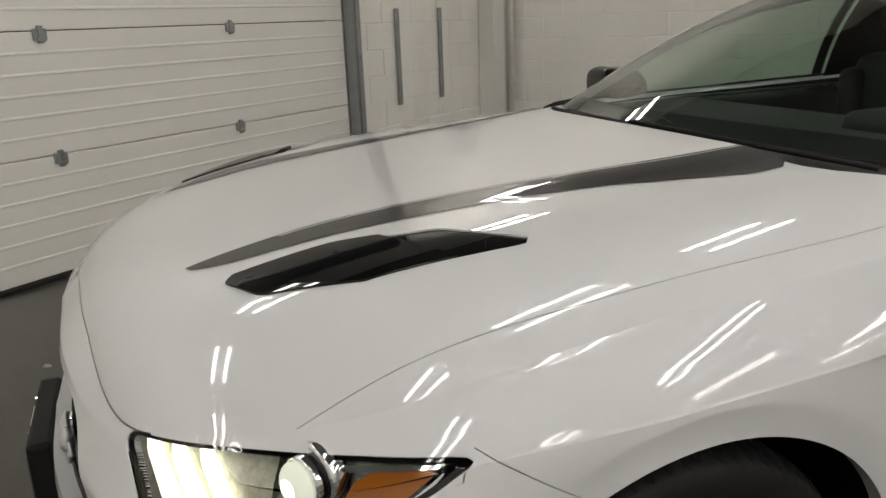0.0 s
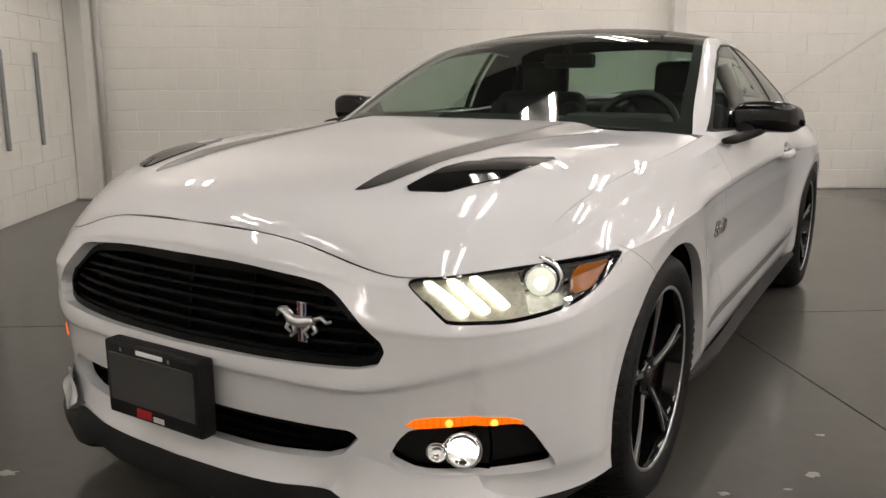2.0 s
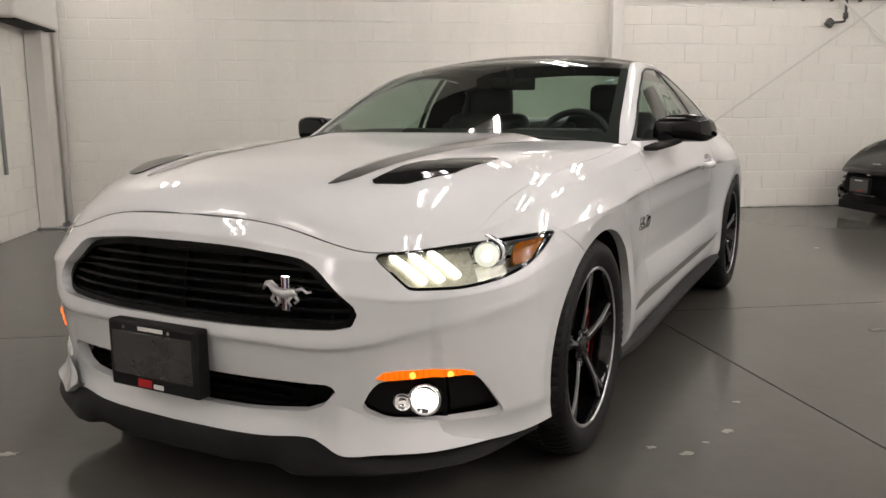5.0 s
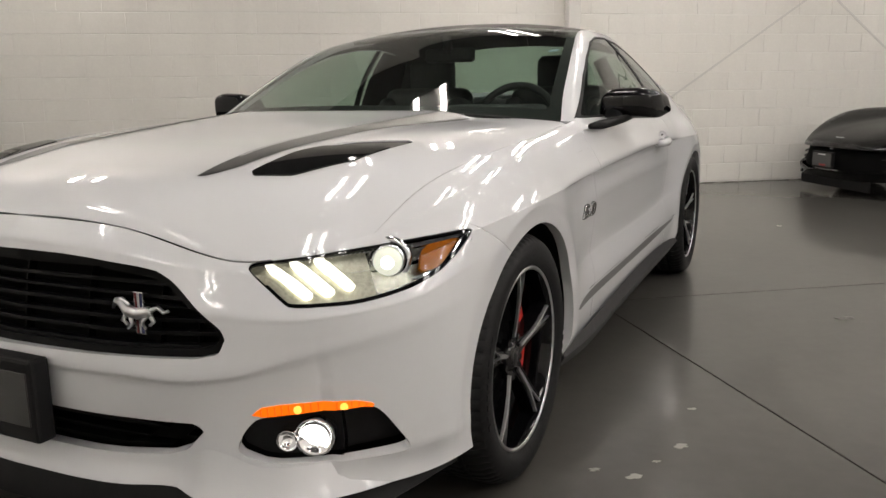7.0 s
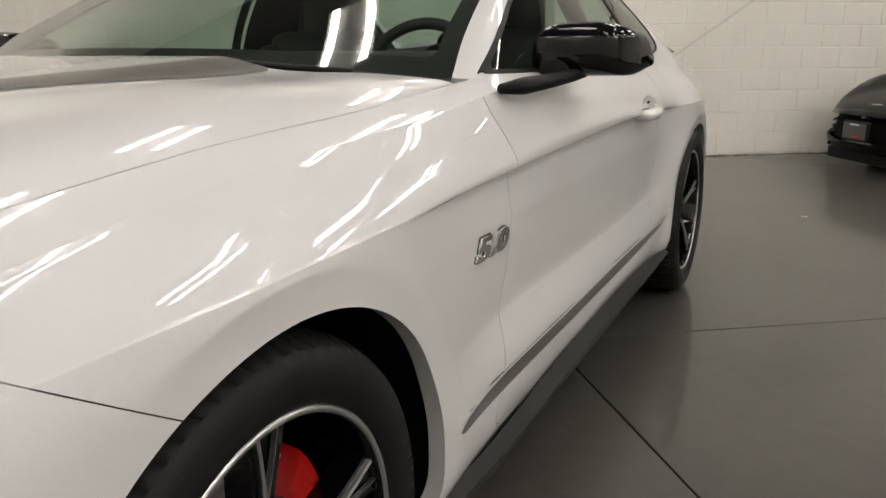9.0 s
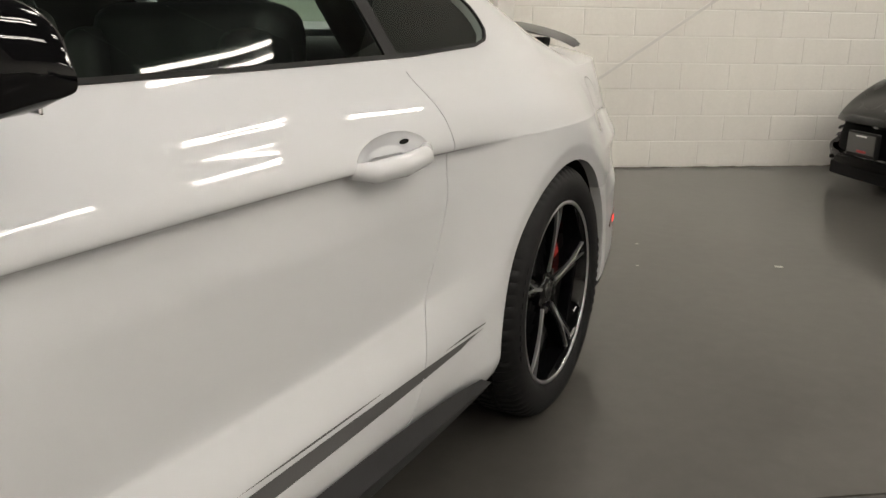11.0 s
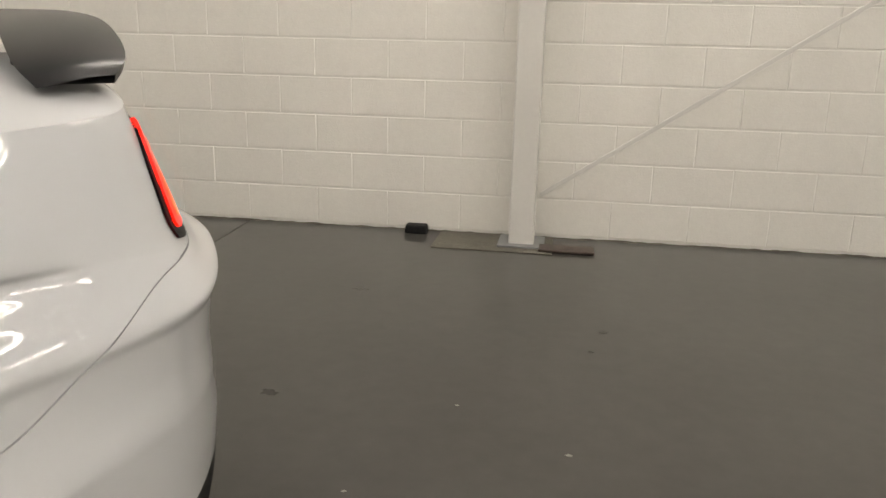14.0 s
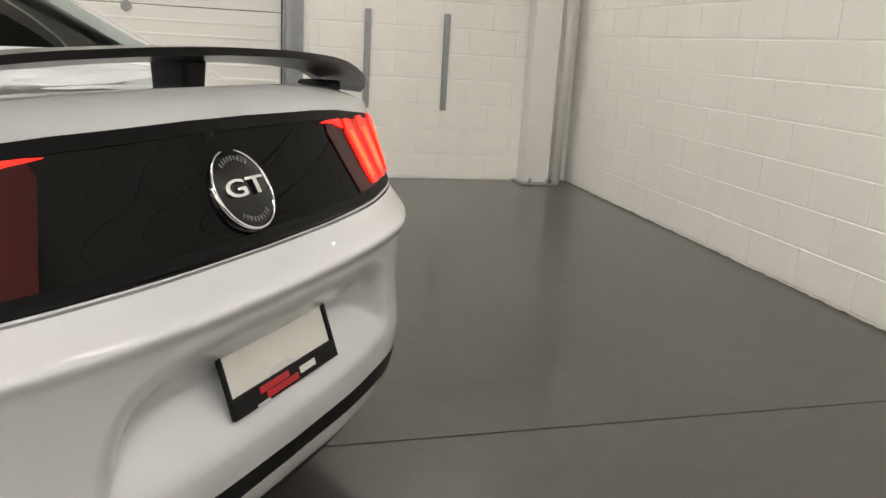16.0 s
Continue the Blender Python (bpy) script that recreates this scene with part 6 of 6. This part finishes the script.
            edges = [(0.240, 0.0165, 0.0215), (0.205, 0.0105, 0.0150), (0.175, 0.0050, 0.0092), (0.150, -0.0008, 0.0062), (0.125, -0.0008, 0.0056), (0.09, -0.0008, 0.0050), (0.055, -0.0008, 0.0045)]
            for r, w0, w1 in edges:
                v += [at(r, side * w0, -0.006), at(r, side * w0, 0.0015), at(r, side * w1, 0.0), at(r, side * w1, -0.008)]
            for i in range(len(edges) - 1):
                for j in range(3):
                    q = (i * 4 + j, i * 4 + j + 1, i * 4 + 4 + j + 1, i * 4 + 4 + j)
                    f.append(q if side > 0 else q[::-1])
            part("machined_edge", bm_of(v, f), SILVER, rim, smooth=False)
        b0 = a0 + math.radians(36)
        part("wheel_nut", bm_of(*tube([(-0.060, 0.057 * math.cos(b0), 0.057 * math.sin(b0)), (-0.034, 0.057 * math.cos(b0), 0.057 * math.sin(b0))], 0.0105, 6)), BLACK_PAINT, rim)
    part("hub", bm_of(*revolve([(0.001, -0.030), (0.030, -0.031), (0.036, -0.036), (0.046, -0.046), (0.052, -0.060), (0.054, -0.12)], 40)), BLACK_PAINT, rim, "gloss black hub", True)
    part("centre_cap", bm_of(*revolve([(0.001, -0.024), (0.024, -0.025), (0.029, -0.029), (0.030, -0.036)], 32)), shader("cap_black", (0.02, 0.02, 0.02), 0.2, 0.3) if "cap_black" not in bpy.data.materials else bpy.data.materials["cap_black"], rim, "dark centre cap", True)
    part("brake_disc", bm_of(*revolve([(0.050, -0.082), (0.078, -0.082), (0.086, -0.086), (0.09, -0.094), (0.105, -0.092), (0.106, -0.096), (0.130, -0.096), (0.1305, -0.0945), (0.155, -0.0945), (0.1555, -0.096), (0.178, -0.096), (0.178, -0.122), (0.09, -0.122)], 64)), STEEL, root, "grey steel brake disc", True)
    v, f = [], []
    lo, hi = caliper
    steps = [math.radians(lo + (hi - lo) * i / 10) for i in range(11)]
    for i, t in enumerate(steps):
        squeeze = 1 if 0 < i < 10 else 0.8
        for r, d in ((0.126, -0.125), (0.126, -0.072 * squeeze - 0.02 * (1 - squeeze)), (0.140, -0.062), (0.168, -0.062), (0.190, -0.072), (0.197, -0.125)):
            v.append((d, r * math.cos(t), r * math.sin(t)))
    for i in range(10):
        for j in range(5):
            f.append((i * 6 + j, i * 6 + j + 1, i * 6 + 6 + j + 1, i * 6 + 6 + j))
    f += [tuple(range(6)), tuple(range(60, 66))]
    part("caliper", bm_of(v, f), RED, root, "red brake caliper", False)
    return root


wheel("front_wheel", (0.91, 0.0, 0.339), 0.339, 0.255, 1, (-30, 44))
wheel("front_wheel", (-0.91, 0.0, 0.339), 0.339, 0.255, -1, (-35, 50))
wheel("rear_wheel", (0.94, 2.718, 0.345), 0.345, 0.270, 1, (20, 46))
wheel("rear_wheel", (-0.94, 2.718, 0.345), 0.345, 0.270, -1, (20, 46))


# ---- the parked black car ----
def black_car():
    other = empty("black_sports_car", pose(5.33, 4.55, 0, 0, 0, 90 + 180 - 3))
    tagged(other, "low black sports car with a wedge nose, parked by the wall", "car")
    rails_b = [
        [(0, 0.02, 0.16), (0.35, 0.05, 0.16), (0.62, 0.16, 0.165), (0.80, 0.36, 0.17), (0.90, 0.62, 0.17), (0.92, 1.4, 0.17), (0.93, 2.4, 0.18)],
        [(0, 0.0, 0.24), (0.35, 0.03, 0.24), (0.64, 0.14, 0.25), (0.83, 0.34, 0.26), (0.92, 0.62, 0.27), (0.945, 1.4, 0.28), (0.95, 2.4, 0.28)],
        [(0, 0.02, 0.40), (0.35, 0.05, 0.40), (0.64, 0.16, 0.41), (0.83, 0.36, 0.43), (0.925, 0.64, 0.46), (0.95, 1.4, 0.50), (0.95, 2.4, 0.50)],
        [(0, 0.06, 0.50), (0.35, 0.09, 0.50), (0.62, 0.20, 0.515), (0.80, 0.40, 0.60), (0.88, 0.66, 0.70), (0.90, 1.4, 0.72), (0.90, 2.4, 0.74)],
        [(0, 0.28, 0.60), (0.30, 0.30, 0.605), (0.52, 0.40, 0.64), (0.68, 0.56, 0.73), (0.74, 0.78, 0.80), (0.74, 1.4, 0.80), (0.74, 2.4, 0.82)],
        [(0, 0.9, 0.74), (0.10, 0.9, 0.745), (0.20, 0.95, 0.76), (0.28, 1.0, 0.79), (0.30, 1.1, 0.82), (0.30, 1.5, 0.86), (0.28, 2.4, 0.86)],
    ]
    lines = np.array([spline(b, 8) for b in rails_b])
    rows = np.array([spline(lines[:, s], 6) for s in range(lines.shape[1])])
    right = rows[:, ::-1].copy()
    right[..., 0] *= -1
    skin = Skin.grids([rows, right])
    skin = skin.keep(lambda x, y, z: np.where(np.abs(x) > 0.6, np.hypot(y - 1.02, z - 0.34) - 0.37, 1.0))
    hole, skin = skin.split(lambda x, y, z: np.where(y < 0.52, inside(x, z, rounded([(-0.86, 0.45), (0, 0.462), (0.86, 0.45), (0.84, 0.30), (0.60, 0.245), (0, 0.235), (-0.60, 0.245), (-0.84, 0.30)], 1)), -1.0))
    skin.ob("body", BLACK_BODY, other, "gloss black bodywork", 0.02)
    hole.shifted(-0.06).ob("intake", INNER, other, "black front intake", 0.0)
    for zz in (0.28, 0.335, 0.39):
        for piece in hole.keep(lambda x, y, z: 0.006 - np.abs(z - zz)).shifted(-0.03).pieces():
            piece.ob("slat", DARK, other, depth=0.02)
    part("plate_holder", box_bm(0.33, 0.03, 0.17, (0.0, -0.012, 0.335), 0.006, 2), DARK, other, "dark plate holder")
    part("plate_face", box_bm(0.30, 0.004, 0.13, (0.0, -0.030, 0.34), 0.001, 1), shader("smoked_plate_b", (0.06, 0.06, 0.06), 0.3), other)
    part("print_bar", box_bm(0.12, 0.002, 0.010, (0.0, -0.0335, 0.392)), BAR_WHITE, other, "white printed bar")
    part("print_bar", box_bm(0.10, 0.002, 0.016, (0.02, -0.0335, 0.290)), BAR_RED, other, "red printed bar")
    for sx in (0.028, -0.028):
        part("emblem", box_bm(0.07, 0.006, 0.012, (sx, 0.150, 0.553), 0.002, 1, turn=None), SILVER, other, "small silver emblem")
    # thin dark strips paint in the shade of bonnet gaps and creases
    skin.keep(lambda x, y, z: np.minimum(0.004 - np.abs(y - 0.44 - 0.42 * np.abs(x)), 0.70 - np.abs(x))).keep(lambda x, y, z: z - 0.56).shifted(0.001).ob("bonnet_line", INNER, other, depth=0.0)
    for sign in (1, -1):
        skin.keep(lambda x, y, z: np.minimum(0.005 - np.abs(sign * x - 0.60 + 0.16 * (y - 0.7)), np.minimum(y - 0.62, 1.5 - y))).keep(lambda x, y, z: z - 0.6).shifted(0.001).ob("bonnet_line", INNER, other, depth=0.0)
        skin.keep(lambda x, y, z: np.minimum(0.05 - np.abs(y - 1.05 - 0.3 * sign * x), np.minimum(sign * x - 0.10, 0.32 - sign * x))).shifted(0.001).ob("bonnet_vent", INNER, other, "dark bonnet vent", depth=0.0)
        part("tow_tab", box_bm(0.05, 0.03, 0.06, (sign * 0.70, 0.30, 0.13), 0.004, 1), DARK, other, "small black tab under the nose")
        part("chin_fin", box_bm(0.34, 0.05, 0.03, (sign * 0.62, 0.20, 0.185), 0.008, 2, turn=Matrix.Rotation(math.radians(sign * 42), 4, "Z")), BLACK_BODY, other, "gloss black chin fin")
    part("air_dam", box_bm(1.1, 0.03, 0.10, (0, 0.12, 0.11), 0.008, 1), DARK, other, "black air dam")
    for sign in (1, -1):
        lamp = skin.keep(lambda x, y, z: inside(sign * x, y, rounded([(0.60, 0.40), (0.76, 0.52), (0.80, 0.80), (0.74, 0.86), (0.66, 0.62)], 1)) * np.where(z > 0.5, 1, -1))
        if lamp.faces:
            lamp.shifted(0.002).ob("headlamp", LENS, other, "clear headlamp cover", 0.0)
        tyre_v, tyre_f = revolve([(0.24, -0.01), (0.29, 0.012), (0.325, 0.0), (0.335, -0.04), (0.335, -0.22), (0.24, -0.24)], 48)
        bm = bm_of(tyre_v, tyre_f)
        bmesh.ops.transform(bm, matrix=Matrix.Translation((sign * 0.92, 1.02, 0.335)) @ Matrix.Diagonal((sign, 1, 1, 1)), verts=bm.verts)
        part("tyre", bm, RUBBER, other, "black tyre", True)
        bm = bm_of(*revolve([(0.001, -0.05), (0.06, -0.04), (0.22, -0.02), (0.24, -0.01)], 40))
        bmesh.ops.transform(bm, matrix=Matrix.Translation((sign * 0.92, 1.02, 0.335)) @ Matrix.Diagonal((sign, 1, 1, 1)), verts=bm.verts)
        part("rim", bm, BLACK_PAINT, other, "black rim", True)
    part("cabin", box_bm(1.3, 1.6, 0.36, (0, 2.3, 0.98), 0.12, 4, taper=(0.78, 0.7)), BLACK_BODY, other, "black cabin", True)
    part("rear_body", box_bm(1.86, 2.2, 0.62, (0, 3.4, 0.50), 0.12, 3), BLACK_BODY, other, "black rear bodywork", True)


black_car()

for make in room_parts:
    make()
